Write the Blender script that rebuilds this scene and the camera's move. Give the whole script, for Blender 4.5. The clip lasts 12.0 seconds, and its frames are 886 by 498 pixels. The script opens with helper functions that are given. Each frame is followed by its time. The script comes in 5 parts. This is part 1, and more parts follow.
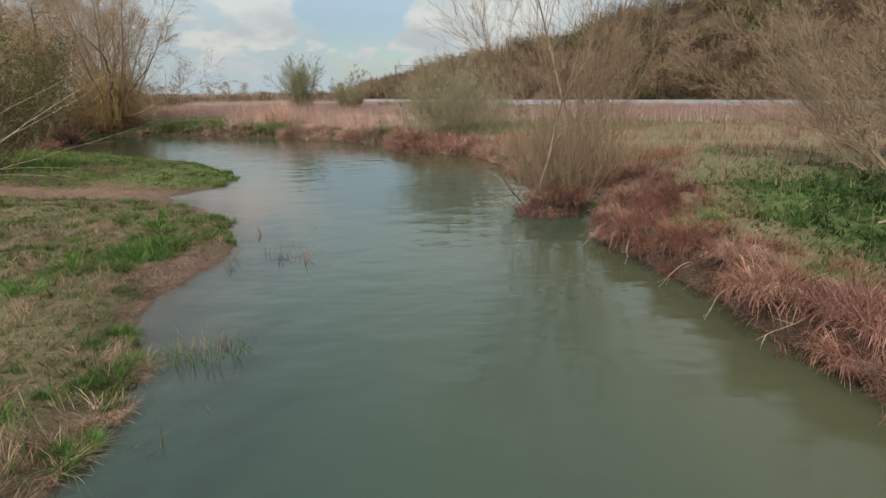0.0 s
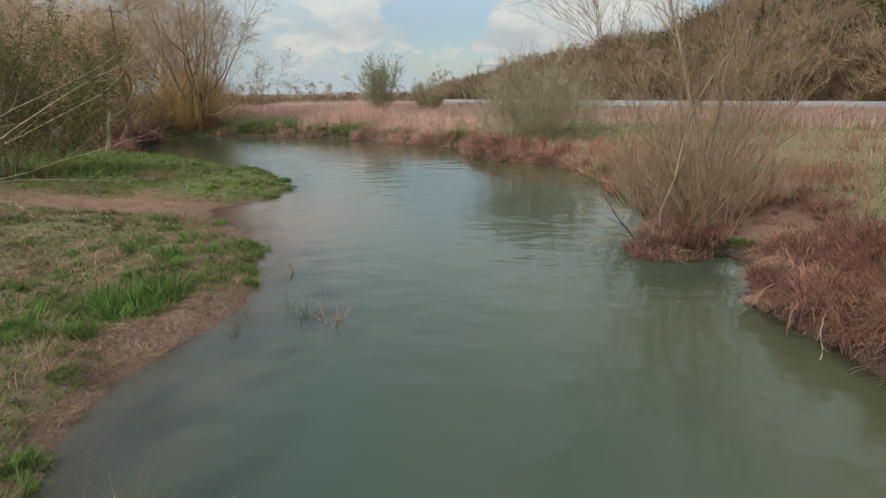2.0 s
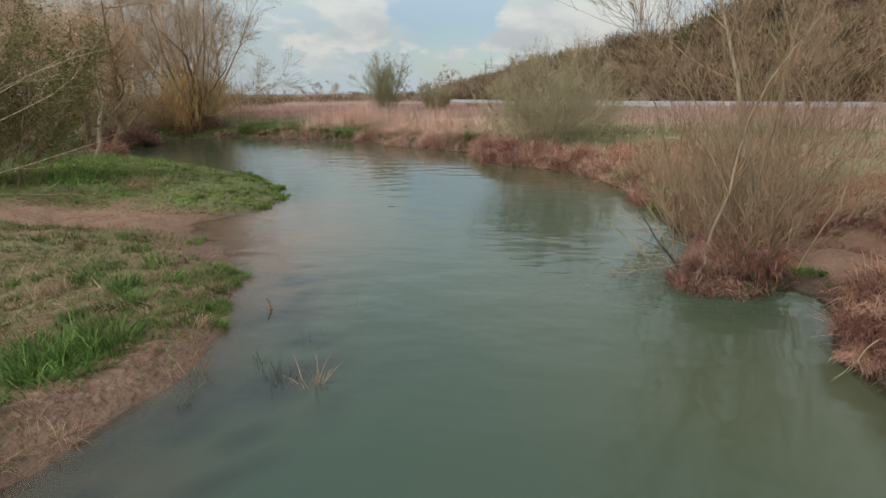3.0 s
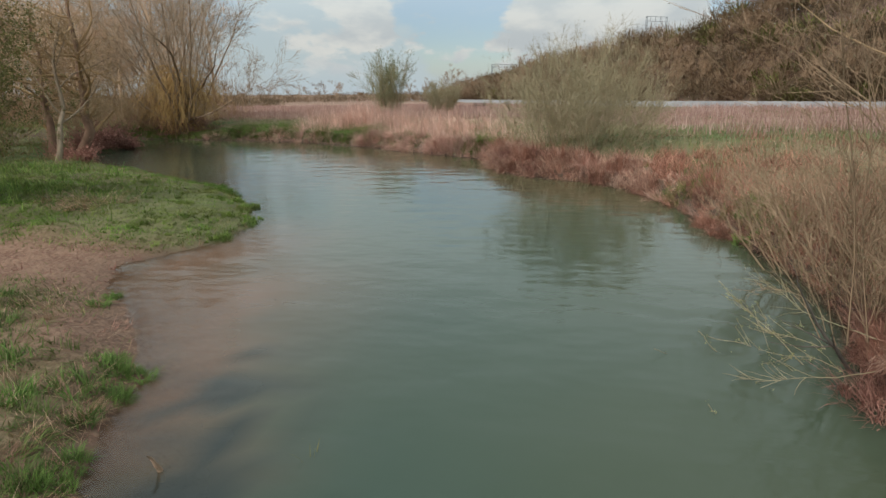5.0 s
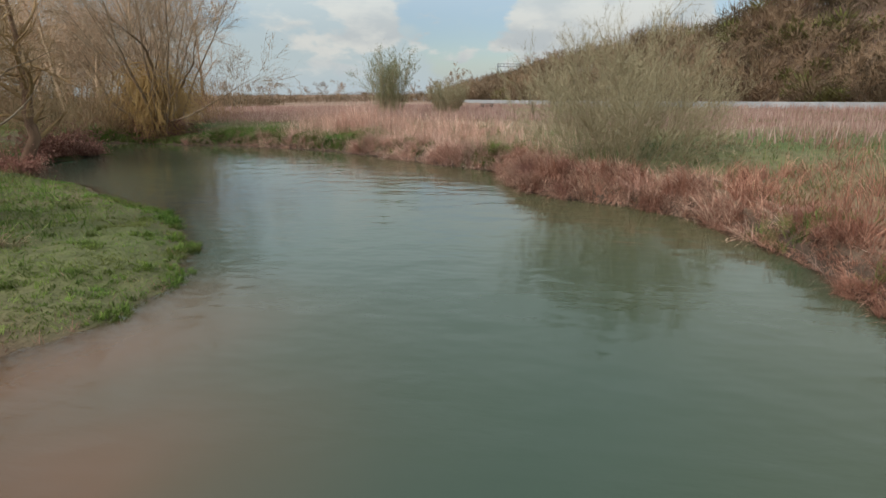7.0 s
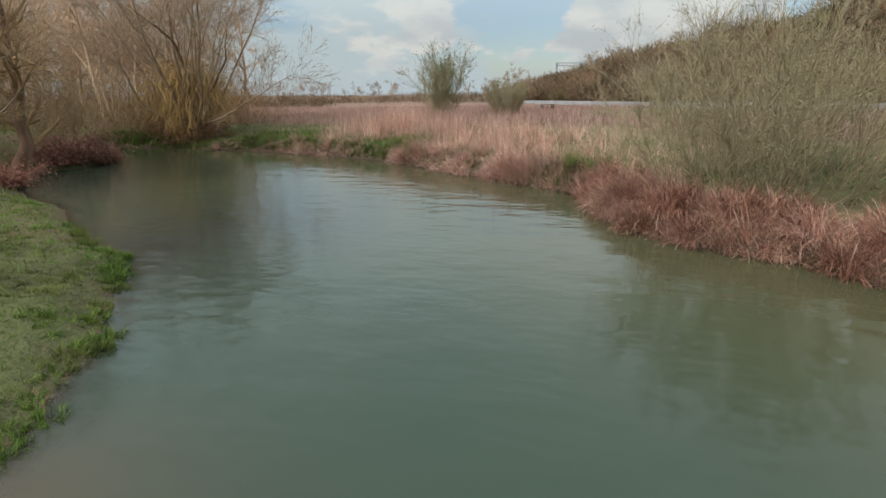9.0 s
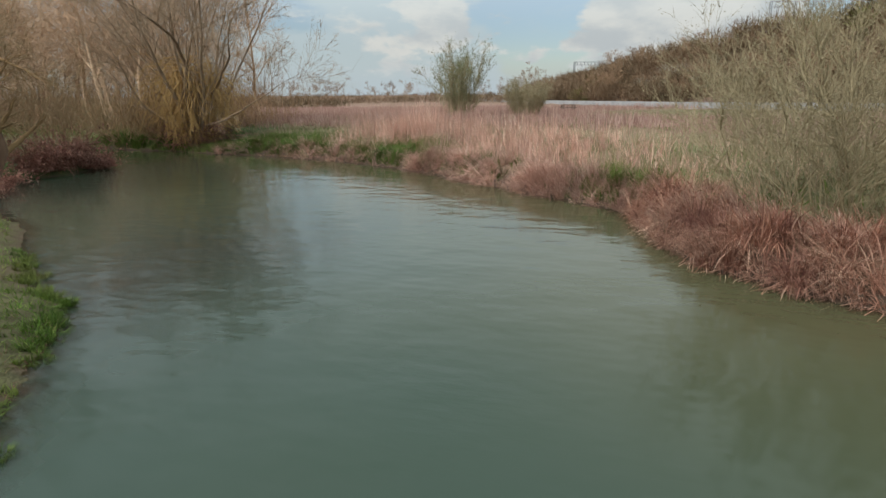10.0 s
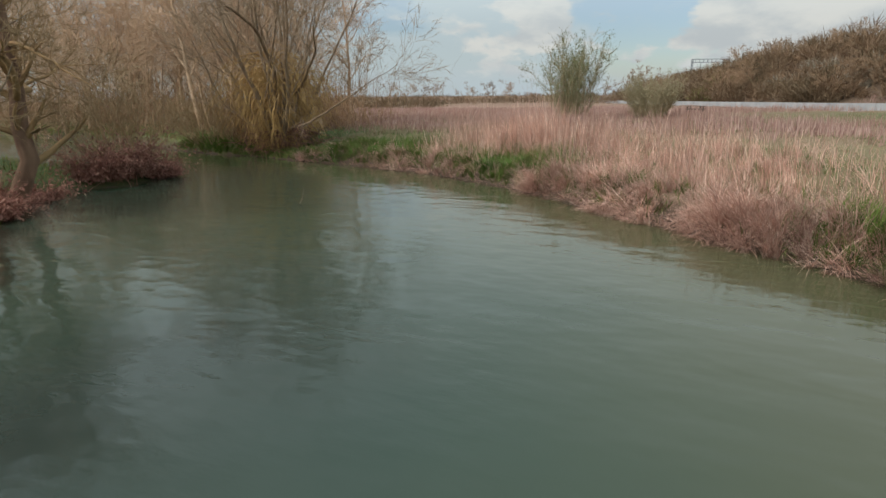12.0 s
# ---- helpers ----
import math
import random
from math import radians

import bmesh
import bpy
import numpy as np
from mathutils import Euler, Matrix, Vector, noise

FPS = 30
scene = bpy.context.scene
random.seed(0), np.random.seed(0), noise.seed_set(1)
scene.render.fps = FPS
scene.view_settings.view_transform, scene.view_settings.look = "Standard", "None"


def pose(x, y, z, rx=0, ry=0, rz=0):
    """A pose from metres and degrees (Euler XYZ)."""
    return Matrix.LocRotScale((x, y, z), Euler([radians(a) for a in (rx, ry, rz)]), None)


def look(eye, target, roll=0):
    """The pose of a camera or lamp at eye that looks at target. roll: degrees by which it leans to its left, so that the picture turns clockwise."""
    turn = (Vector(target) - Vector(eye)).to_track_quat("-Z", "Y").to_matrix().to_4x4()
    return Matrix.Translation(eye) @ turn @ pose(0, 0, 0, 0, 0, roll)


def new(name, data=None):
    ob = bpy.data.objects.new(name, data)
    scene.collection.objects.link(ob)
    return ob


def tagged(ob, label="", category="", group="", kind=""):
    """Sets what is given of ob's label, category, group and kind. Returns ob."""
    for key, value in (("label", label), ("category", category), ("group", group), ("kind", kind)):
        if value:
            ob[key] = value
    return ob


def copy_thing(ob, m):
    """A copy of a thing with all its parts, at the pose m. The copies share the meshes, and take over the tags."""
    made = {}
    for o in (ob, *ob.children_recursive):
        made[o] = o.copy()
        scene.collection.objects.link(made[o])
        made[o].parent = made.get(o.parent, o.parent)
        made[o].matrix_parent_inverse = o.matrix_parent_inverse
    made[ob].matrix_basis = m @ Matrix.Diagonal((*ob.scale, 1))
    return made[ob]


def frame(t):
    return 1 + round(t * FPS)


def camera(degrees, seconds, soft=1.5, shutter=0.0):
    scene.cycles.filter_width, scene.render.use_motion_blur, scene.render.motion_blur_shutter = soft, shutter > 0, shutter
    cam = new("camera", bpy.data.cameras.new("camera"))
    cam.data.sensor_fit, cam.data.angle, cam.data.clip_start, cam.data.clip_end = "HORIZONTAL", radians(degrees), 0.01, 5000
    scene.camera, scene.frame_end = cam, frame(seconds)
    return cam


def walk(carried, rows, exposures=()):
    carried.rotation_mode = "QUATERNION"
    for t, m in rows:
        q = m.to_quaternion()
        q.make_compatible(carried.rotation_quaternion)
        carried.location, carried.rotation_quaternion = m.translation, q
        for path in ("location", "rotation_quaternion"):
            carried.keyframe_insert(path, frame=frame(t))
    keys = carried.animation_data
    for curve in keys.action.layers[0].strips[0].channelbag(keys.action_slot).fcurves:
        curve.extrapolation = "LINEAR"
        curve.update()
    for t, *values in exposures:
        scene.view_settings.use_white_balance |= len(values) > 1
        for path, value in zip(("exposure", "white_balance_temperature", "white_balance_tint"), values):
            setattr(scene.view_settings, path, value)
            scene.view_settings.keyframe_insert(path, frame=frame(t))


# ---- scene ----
cam = camera(76.5, 12.0, soft=1.5)
METRES, EYE, TILT, LEAN, TURN = 26.316, 3.0, 0.0, 0.0, 0.0
ROWS = [
    (0.0, 0.0, 0.0, 0.0, -0.24, -15.48, 0.85),
    (0.5, 0.0015, 0.0324, -0.0004, 3.91, -15.4, 0.84),
    (1.0, 0.001, 0.0626, -0.0007, 6.56, -15.35, 0.84),
    (1.5, -0.0013, 0.093, -0.0008, 7.27, -15.33, 0.81),
    (2.0, -0.0057, 0.125, -0.0009, 7.79, -15.32, 0.79),
    (2.5, -0.0108, 0.1575, -0.0005, 8.19, -15.3, 0.78),
    (3.0, -0.0161, 0.1905, -0.0002, 8.47, -15.31, 0.75),
    (5.0, -0.0444, 0.3332, -0.0028, 8.97, -15.28, 0.76),
    (5.5, -0.0523, 0.3731, -0.0033, 9.06, -15.27, 0.77),
    (6.0, -0.0602, 0.4141, -0.0027, 9.16, -15.28, 0.77),
    (6.5, -0.0676, 0.4559, -0.0027, 9.21, -15.27, 0.75),
    (8.5, -0.1048, 0.6368, -0.0044, 12.52, -15.19, 0.75),
    (9.0, -0.1181, 0.684, -0.004, 14.7, -15.14, 0.73),
    (9.5, -0.134, 0.7306, -0.0038, 15.82, -15.13, 0.75),
    (10.0, -0.153, 0.7764, -0.003, 16.09, -15.14, 0.76),
    (10.5, -0.1734, 0.8231, -0.0025, 18.36, -15.11, 0.76),
    (11.0, -0.1947, 0.8715, -0.0026, 22.02, -15.03, 0.8),
    (11.5, -0.2168, 0.918, -0.0038, 24.86, -14.97, 0.78),
    (12.0, -0.2421, 0.961, -0.0046, 25.71, -14.95, 0.75),
]
walk(cam, [(t, pose(0, 0, EYE, TILT, LEAN, TURN) @ pose(METRES * x, METRES * y, METRES * z, 90 + pitch, roll, yaw)) for t, x, y, z, yaw, pitch, roll in ROWS])

# ---- world and light ----
SUN_EL, SUN_AZ = 42.0, 215.0          # degrees; azimuth clockwise from +y
world = bpy.data.worlds.new("world")
scene.world = world
world.use_nodes = True


def sky_world(nt):
    nt.nodes.clear()
    N, K = nt.nodes.new, nt.links.new
    out, bg = N("ShaderNodeOutputWorld"), N("ShaderNodeBackground")
    sky = N("ShaderNodeTexSky")
    sky.sky_type, sky.sun_disc = "NISHITA", False
    sky.sun_elevation, sky.sun_rotation = radians(SUN_EL), radians(SUN_AZ)
    sky.air_density, sky.dust_density, sky.ozone_density = 1.0, 1.0, 1.5
    tc = N("ShaderNodeTexCoord")
    def cloud(scale, detail, lo, hi, shift, heaps=()):
        mp = N("ShaderNodeMapping"); mp.inputs["Location"].default_value = shift
        mp.inputs["Scale"].default_value = (1.0, 1.0, 2.4)
        K(tc.outputs["Generated"], mp.inputs[0])
        nz = N("ShaderNodeTexNoise"); nz.inputs["Scale"].default_value = scale
        nz.inputs["Detail"].default_value = detail; nz.inputs["Roughness"].default_value = 0.56
        K(mp.outputs[0], nz.inputs["Vector"])
        value = nz.outputs[0]
        for bearing, elev, wide, gain in heaps:
            d = N("ShaderNodeVectorMath"); d.operation = "DOT_PRODUCT"
            K(tc.outputs["Generated"], d.inputs[0])
            be, ev = radians(bearing), radians(elev)
            d.inputs[1].default_value = (math.sin(be) * math.cos(ev), math.cos(be) * math.cos(ev), math.sin(ev))
            q = N("ShaderNodeMapRange"); q.interpolation_type = "SMOOTHSTEP"
            q.inputs[1].default_value, q.inputs[2].default_value, q.inputs[4].default_value = math.cos(radians(wide)), 1.0, gain
            K(d.outputs["Value"], q.inputs[0])
            ad = N("ShaderNodeMath"); ad.operation = "ADD"; K(value, ad.inputs[0]); K(q.outputs[0], ad.inputs[1])
            value = ad.outputs[0]
        r = N("ShaderNodeMapRange"); r.interpolation_type = "SMOOTHSTEP"
        r.inputs[1].default_value, r.inputs[2].default_value = lo, hi
        K(value, r.inputs[0])
        return r.outputs[0]
    veil = cloud(5.0, 8, 0.42, 0.60, (3.1, 1.7, 0.3), GAPS)
    puff = cloud(12.0, 10, 0.59, 0.73, CLOUD_SHIFT, HEAPS)
    shade = cloud(7.0, 6, 0.40, 0.62, (1.3, 0.6, 2.2))
    m1, m2 = N("ShaderNodeMix"), N("ShaderNodeMix")
    for m in (m1, m2):
        m.data_type = "RGBA"
    mul = N("ShaderNodeMath"); mul.operation = "MULTIPLY"; mul.inputs[1].default_value = 0.85
    K(veil, mul.inputs[0])
    K(mul.outputs[0], m1.inputs[0]); K(sky.outputs[0], m1.inputs[6])
    m1.inputs[7].default_value = (4.7, 5.5, 5.75, 1)
    K(puff, m2.inputs[0]); K(m1.outputs[2], m2.inputs[6])
    m4 = N("ShaderNodeMix"); m4.data_type = "RGBA"; K(shade, m4.inputs[0])
    m4.inputs[6].default_value, m4.inputs[7].default_value = (4.8, 5.2, 5.35, 1), (6.5, 6.6, 6.3, 1)
    K(m4.outputs[2], m2.inputs[7])
    sep = N("ShaderNodeSeparateXYZ"); K(tc.outputs["Generated"], sep.inputs[0])
    for lo, hi, col, most in ((0.075, 0.29, (8.5, 9.7, 9.8, 1), 0.85), (0.075, -0.01, (4.6, 5.4, 5.9, 1), 0.9)):
        r = N("ShaderNodeMapRange"); r.interpolation_type = "SMOOTHSTEP"
        r.inputs[1].default_value, r.inputs[2].default_value, r.inputs[4].default_value = min(lo, hi), max(lo, hi), most
        if hi < lo:
            r.inputs[3].default_value, r.inputs[4].default_value = most, 0.0
        K(sep.outputs[2], r.inputs[0])
        m3 = N("ShaderNodeMix"); m3.data_type = "RGBA"; m3.inputs[7].default_value = col
        K(r.outputs[0], m3.inputs[0]); K(m2.outputs[2], m3.inputs[6])
        m2 = m3
    K(m2.outputs[2], bg.inputs[0]); bg.inputs[1].default_value = 0.1
    K(bg.outputs[0], out.inputs[0])


CLOUD_SHIFT = (0.4, 0.2, 0)
GAPS = [(-7.0, 7.5, 7.0, -0.16), (-20.0, 6.0, 11.0, 0.16)]
# heaped clouds: bearing, elevation, width in degrees, fullness
HEAPS = [(4.5, 7.8, 8.5, 0.34), (-2.0, 4.2, 4.0, 0.17), (-16.0, 6.6, 3.2, 0.24), (11.5, 7.0, 6.0, 0.3), (-20, 7.0, 10.0, 0.13), (-9.5, 5.0, 4.0, 0.08)]
sky_world(world.node_tree)
sun = new("sun", bpy.data.lights.new("sun", "SUN"))
sun.data.energy, sun.data.angle, sun.data.color = 3.3, radians(9), (1.0, 0.96, 0.90)
az, el = radians(SUN_AZ), radians(SUN_EL)
sun.matrix_world = look((0, 0, 60), (-math.sin(az) * math.cos(el) * 60, -math.cos(az) * math.cos(el) * 60, 60 - 60 * math.sin(el)))

# ---- materials ----


def material(name, rough=0.8):
    m = bpy.data.materials.new(name)
    m.use_nodes = True
    b = m.node_tree.nodes["Principled BSDF"]
    b.inputs["Roughness"].default_value = rough
    b.inputs["Specular IOR Level"].default_value = 0.25
    return m, m.node_tree, b


def noise_fac(nt, scale, detail=4, lo=0.35, hi=0.65, stretch=(1, 1, 1)):
    N, K = nt.nodes.new, nt.links.new
    geo = N("ShaderNodeNewGeometry")
    mp = N("ShaderNodeMapping"); mp.inputs["Scale"].default_value = stretch
    K(geo.outputs["Position"], mp.inputs[0])
    nz = N("ShaderNodeTexNoise"); nz.inputs["Scale"].default_value = scale; nz.inputs["Detail"].default_value = detail
    K(mp.outputs[0], nz.inputs["Vector"])
    r = N("ShaderNodeMapRange"); r.inputs[1].default_value, r.inputs[2].default_value = lo, hi
    K(nz.outputs[0], r.inputs[0])
    return r.outputs[0]


def mix_col(nt, fac, a, b):
    m = nt.nodes.new("ShaderNodeMix"); m.data_type = "RGBA"
    for sock, v in ((m.inputs[0], fac), (m.inputs[6], a), (m.inputs[7], b)):
        if isinstance(v, (int, float)):
            sock.default_value = v
        elif isinstance(v, tuple):
            sock.default_value = (*v, 1)
        else:
            nt.links.new(v, sock)
    return m.outputs[2]


def attribute(nt, name):
    a = nt.nodes.new("ShaderNodeAttribute"); a.attribute_name = name
    return a.outputs["Fac"]


def bump(nt, b, height, strength, distance):
    bp = nt.nodes.new("ShaderNodeBump")
    bp.inputs["Strength"].default_value, bp.inputs["Distance"].default_value = strength, distance
    nt.links.new(height, bp.inputs["Height"]); nt.links.new(bp.outputs[0], b.inputs["Normal"])


def blade_material(name, cols, patch, patch_scale=0.6, trans=0.25):
    """Stems and blades: a ramp over each blade's own random value, the tone of its lock, patches of a second tint over metres, some light through the blade."""
    m, nt, b = material(name, 0.7)
    N, K = nt.nodes.new, nt.links.new
    geo = N("ShaderNodeNewGeometry")
    ramp = N("ShaderNodeValToRGB")
    el = ramp.color_ramp.elements
    while len(el) < len(cols):
        el.new(0.5)
    for i, c in enumerate(cols):
        el[i].position, el[i].color = i / (len(cols) - 1), (*c, 1)
    K(geo.outputs["Random Per Island"], ramp.inputs[0])
    c = mix_col(nt, noise_fac(nt, patch_scale, 3, 0.42, 0.68), ramp.outputs[0], patch)
    info, tone, hsv = N("ShaderNodeObjectInfo"), N("ShaderNodeMapRange"), N("ShaderNodeHueSaturation")
    K(info.outputs["Random"], tone.inputs[0]); tone.inputs[3].default_value, tone.inputs[4].default_value = 0.72, 1.24
    lock = N("ShaderNodeMath"); lock.operation = "MULTIPLY_ADD"
    K(tone.outputs[0], lock.inputs[0]); K(attribute(nt, "tone"), lock.inputs[1]); K(tone.outputs[0], lock.inputs[2])
    K(lock.outputs[0], hsv.inputs["Value"]); K(c, hsv.inputs["Color"])
    c = hsv.outputs[0]
    K(c, b.inputs["Base Color"])
    tr = N("ShaderNodeBsdfTranslucent"); K(c, tr.inputs[0])
    ms = N("ShaderNodeMixShader"); ms.inputs[0].default_value = trans
    K(b.outputs[0], ms.inputs[1]); K(tr.outputs[0], ms.inputs[2])
    K(ms.outputs[0], nt.nodes["Material Output"].inputs[0])
    return m


def bark_material(name, dark, light, scale=9.0, rough=0.85):
    m, nt, b = material(name, rough)
    f = noise_fac(nt, scale, 6, 0.3, 0.7, (1, 1, 0.25))
    c = mix_col(nt, f, dark, light)
    c = mix_col(nt, noise_fac(nt, 0.9, 2, 0.45, 0.75), c, tuple(v * 0.8 for v in light))
    nt.links.new(c, b.inputs["Base Color"])
    bump(nt, b, f, 0.5, 0.03)
    return m


def ground_material():
    m, nt, b = material("ground", 0.95)
    soil = mix_col(nt, noise_fac(nt, 2.3, 6), (0.125, 0.066, 0.044), (0.20, 0.12, 0.08))
    soil = mix_col(nt, noise_fac(nt, 14, 5, 0.45, 0.7), soil, (0.25, 0.16, 0.112))
    straw = mix_col(nt, noise_fac(nt, 5, 6), (0.20, 0.14, 0.09), (0.33, 0.245, 0.16))
    green = mix_col(nt, noise_fac(nt, 4, 6), (0.045, 0.075, 0.02), (0.095, 0.13, 0.038))
    red = mix_col(nt, noise_fac(nt, 0.25, 6, 0.35, 0.65, (0.5, 1, 1)), (0.20, 0.115, 0.085), (0.30, 0.20, 0.15))
    c = mix_col(nt, attribute(nt, "straw"), soil, straw)
    c = mix_col(nt, attribute(nt, "red"), c, red)
    c = mix_col(nt, attribute(nt, "green"), c, green)
    # Dark brown for wet mud and litter, and the undercut's shade painted on.
    c = mix_col(nt, attribute(nt, "damp"), c, (0.07, 0.047, 0.034))
    nt.links.new(c, b.inputs["Base Color"])
    bump(nt, b, noise_fac(nt, 11, 8, 0.2, 0.8), 0.8, 0.05)
    return m


def water_material():
    m, nt, b = material("river_water", 0.08)
    N, K = nt.nodes.new, nt.links.new
    b.inputs["Specular IOR Level"].default_value = 0.5
    b.inputs["IOR"].default_value = 1.33
    c = mix_col(nt, noise_fac(nt, 0.07, 3, 0.38, 0.62), (0.034, 0.060, 0.046), (0.047, 0.066, 0.043))
    # Olive by the right bank: murky shallows, with the bush's reflection tinted in.
    c = mix_col(nt, attribute(nt, "olive"), c, (0.082, 0.078, 0.038))
    c = mix_col(nt, attribute(nt, "silt"), c, (0.122, 0.070, 0.043))
    # Dark tint: the wood's dark reflection painted in, plus blotches of water weed.
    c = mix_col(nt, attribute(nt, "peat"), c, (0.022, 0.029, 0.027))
    K(c, b.inputs["Base Color"])
    # long soft swells, and short wavelets in drifting patches
    w1 = noise_fac(nt, 1.3, 2, 0.2, 0.8, (0.7, 1.1, 1))
    w2 = noise_fac(nt, 3.6, 3, 0.2, 0.8, (0.55, 1.3, 1))
    st = noise_fac(nt, 0.22, 2, 0.50, 0.70)
    mu = N("ShaderNodeMath"); mu.operation = "MULTIPLY"; K(w2, mu.inputs[0]); K(st, mu.inputs[1])
    ad = N("ShaderNodeMath"); ad.operation = "MULTIPLY_ADD"; K(mu.outputs[0], ad.inputs[0]); ad.inputs[1].default_value = 0.55; K(w1, ad.inputs[2])
    bump(nt, b, ad.outputs[0], 0.55, 0.03)
    bp = b.inputs["Normal"].links[0].from_socket
    tp = N("ShaderNodeBsdfTransparent"); tp.inputs[0].default_value = (0.96, 0.90, 0.84, 1)
    gl = N("ShaderNodeBsdfGlossy"); gl.inputs["Roughness"].default_value = 0.08
    K(bp, gl.inputs["Normal"])
    fr = N("ShaderNodeFresnel"); fr.inputs[0].default_value = 1.33
    K(bp, fr.inputs["Normal"])
    clear = N("ShaderNodeMixShader"); K(fr.outputs[0], clear.inputs[0]); K(tp.outputs[0], clear.inputs[1]); K(gl.outputs[0], clear.inputs[2])
    ms = N("ShaderNodeMixShader"); K(attribute(nt, "murk"), ms.inputs[0]); K(clear.outputs[0], ms.inputs[1]); K(b.outputs[0], ms.inputs[2])
    K(ms.outputs[0], nt.nodes["Material Output"].inputs[0])
    return m


def plain_material(name, a, bcol, scale, rough, metal=0.0):
    m, nt, b = material(name, rough)
    f = noise_fac(nt, scale, 5)
    nt.links.new(mix_col(nt, f, a, bcol), b.inputs["Base Color"])
    b.inputs["Metallic"].default_value = metal
    bump(nt, b, f, 0.2, 0.01)
    return m


GROUND, WATER = ground_material(), water_material()
GRASS = blade_material("green_grass", [(0.045, 0.08, 0.016), (0.095, 0.145, 0.03), (0.18, 0.21, 0.065)], (0.22, 0.155, 0.08), 1.5)
LUSH = blade_material("lush_grass", [(0.048, 0.098, 0.018), (0.112, 0.185, 0.035), (0.21, 0.265, 0.072)], (0.11, 0.125, 0.04), 0.9)
STRAW = blade_material("dead_straw", [(0.13, 0.07, 0.042), (0.32, 0.205, 0.125), (0.56, 0.42, 0.29)], (0.25, 0.145, 0.092))
RUSSET = blade_material("russet_dead_grass", [(0.12, 0.048, 0.034), (0.31, 0.142, 0.098), (0.54, 0.32, 0.225)], (0.24, 0.108, 0.074))
DOCK = blade_material("dead_dock", [(0.19, 0.105, 0.09), (0.34, 0.215, 0.185), (0.50, 0.37, 0.32)], (0.27, 0.165, 0.135), 0.25)
SEDGE = blade_material("dead_sedge", [(0.18, 0.085, 0.063), (0.42, 0.245, 0.18), (0.63, 0.45, 0.34)], (0.33, 0.175, 0.125), 1.1)
REED = blade_material("dry_reed", [(0.31, 0.165, 0.13), (0.55, 0.345, 0.275), (0.75, 0.57, 0.465)], (0.34, 0.185, 0.14))
OLIVE = blade_material("budding_leaf", [(0.21, 0.18, 0.10), (0.30, 0.265, 0.16), (0.41, 0.37, 0.25)], (0.24, 0.195, 0.12))
DARKLEAF = blade_material("ivy_green_leaf", [(0.085, 0.10, 0.026), (0.16, 0.165, 0.045), (0.26, 0.25, 0.085)], (0.17, 0.14, 0.055))
FIELDSTRAW = blade_material("field_straw", [(0.14, 0.10, 0.06), (0.26, 0.195, 0.125), (0.40, 0.315, 0.22)], (0.20, 0.145, 0.095), 0.3)
MEADOW = blade_material("meadow_grass", [(0.06, 0.105, 0.03), (0.11, 0.16, 0.045), (0.18, 0.205, 0.08)], (0.21, 0.165, 0.10), 0.35)
TUFTDARK = blade_material("dark_reed_blade", [(0.025, 0.035, 0.015), (0.05, 0.07, 0.025), (0.09, 0.11, 0.04)], (0.05, 0.06, 0.025))
TUFT = blade_material("tuft_grass", [(0.05, 0.105, 0.02), (0.105, 0.19, 0.038), (0.19, 0.285, 0.075)], (0.11, 0.16, 0.04))
SPIT = blade_material("spit_turf", [(0.05, 0.105, 0.014), (0.097, 0.172, 0.024), (0.17, 0.23, 0.05)], (0.135, 0.15, 0.04), 0.6)
EARTH = plain_material("red_earth", (0.10, 0.048, 0.034), (0.19, 0.10, 0.072), 6.0, 0.95)
NETTLE = blade_material("nettle_leaf", [(0.02, 0.05, 0.009), (0.042, 0.085, 0.015), (0.08, 0.13, 0.026)], (0.042, 0.075, 0.018))
BRAMBLE = blade_material("dry_bramble", [(0.16, 0.07, 0.055), (0.32, 0.15, 0.115), (0.47, 0.27, 0.205)], (0.24, 0.11, 0.085))
SCRUB = blade_material("winter_scrub", [(0.15, 0.09, 0.055), (0.25, 0.16, 0.10), (0.37, 0.265, 0.175)], (0.11, 0.082, 0.045), 0.14)
UNDERWOOD = blade_material("underwood", [(0.20, 0.115, 0.068), (0.35, 0.215, 0.13), (0.50, 0.33, 0.21)], (0.22, 0.15, 0.07), 0.2)
FARLEAF = blade_material("far_green", [(0.10, 0.12, 0.055), (0.16, 0.19, 0.09), (0.23, 0.26, 0.14)], (0.14, 0.15, 0.08))
BARK = bark_material("willow_bark", (0.14, 0.085, 0.055), (0.33, 0.225, 0.15))
TWIG = bark_material("willow_twig", (0.23, 0.15, 0.085), (0.40, 0.28, 0.16))
WOODTWIG = bark_material("wood_twig", (0.42, 0.28, 0.185), (0.64, 0.46, 0.32))
PALEBARK = bark_material("pale_bark", (0.19, 0.14, 0.095), (0.40, 0.32, 0.23))
CATKIN = blade_material("willow_catkin", [(0.17, 0.17, 0.06), (0.28, 0.275, 0.11), (0.40, 0.39, 0.2)], (0.24, 0.235, 0.10))
SCRUBTWIG = bark_material("scrub_twig", (0.20, 0.125, 0.078), (0.36, 0.245, 0.155), 0.5)
SCRUBBARK = bark_material("scrub_bark", (0.15, 0.10, 0.065), (0.31, 0.215, 0.14), 0.8)
BLOSSOM = blade_material("blossom", [(0.35, 0.31, 0.24), (0.50, 0.46, 0.38), (0.6, 0.57, 0.48)], (0.30, 0.25, 0.18))
GREYBARK = bark_material("grey_bark", (0.15, 0.10, 0.066), (0.36, 0.26, 0.175), 6.0)
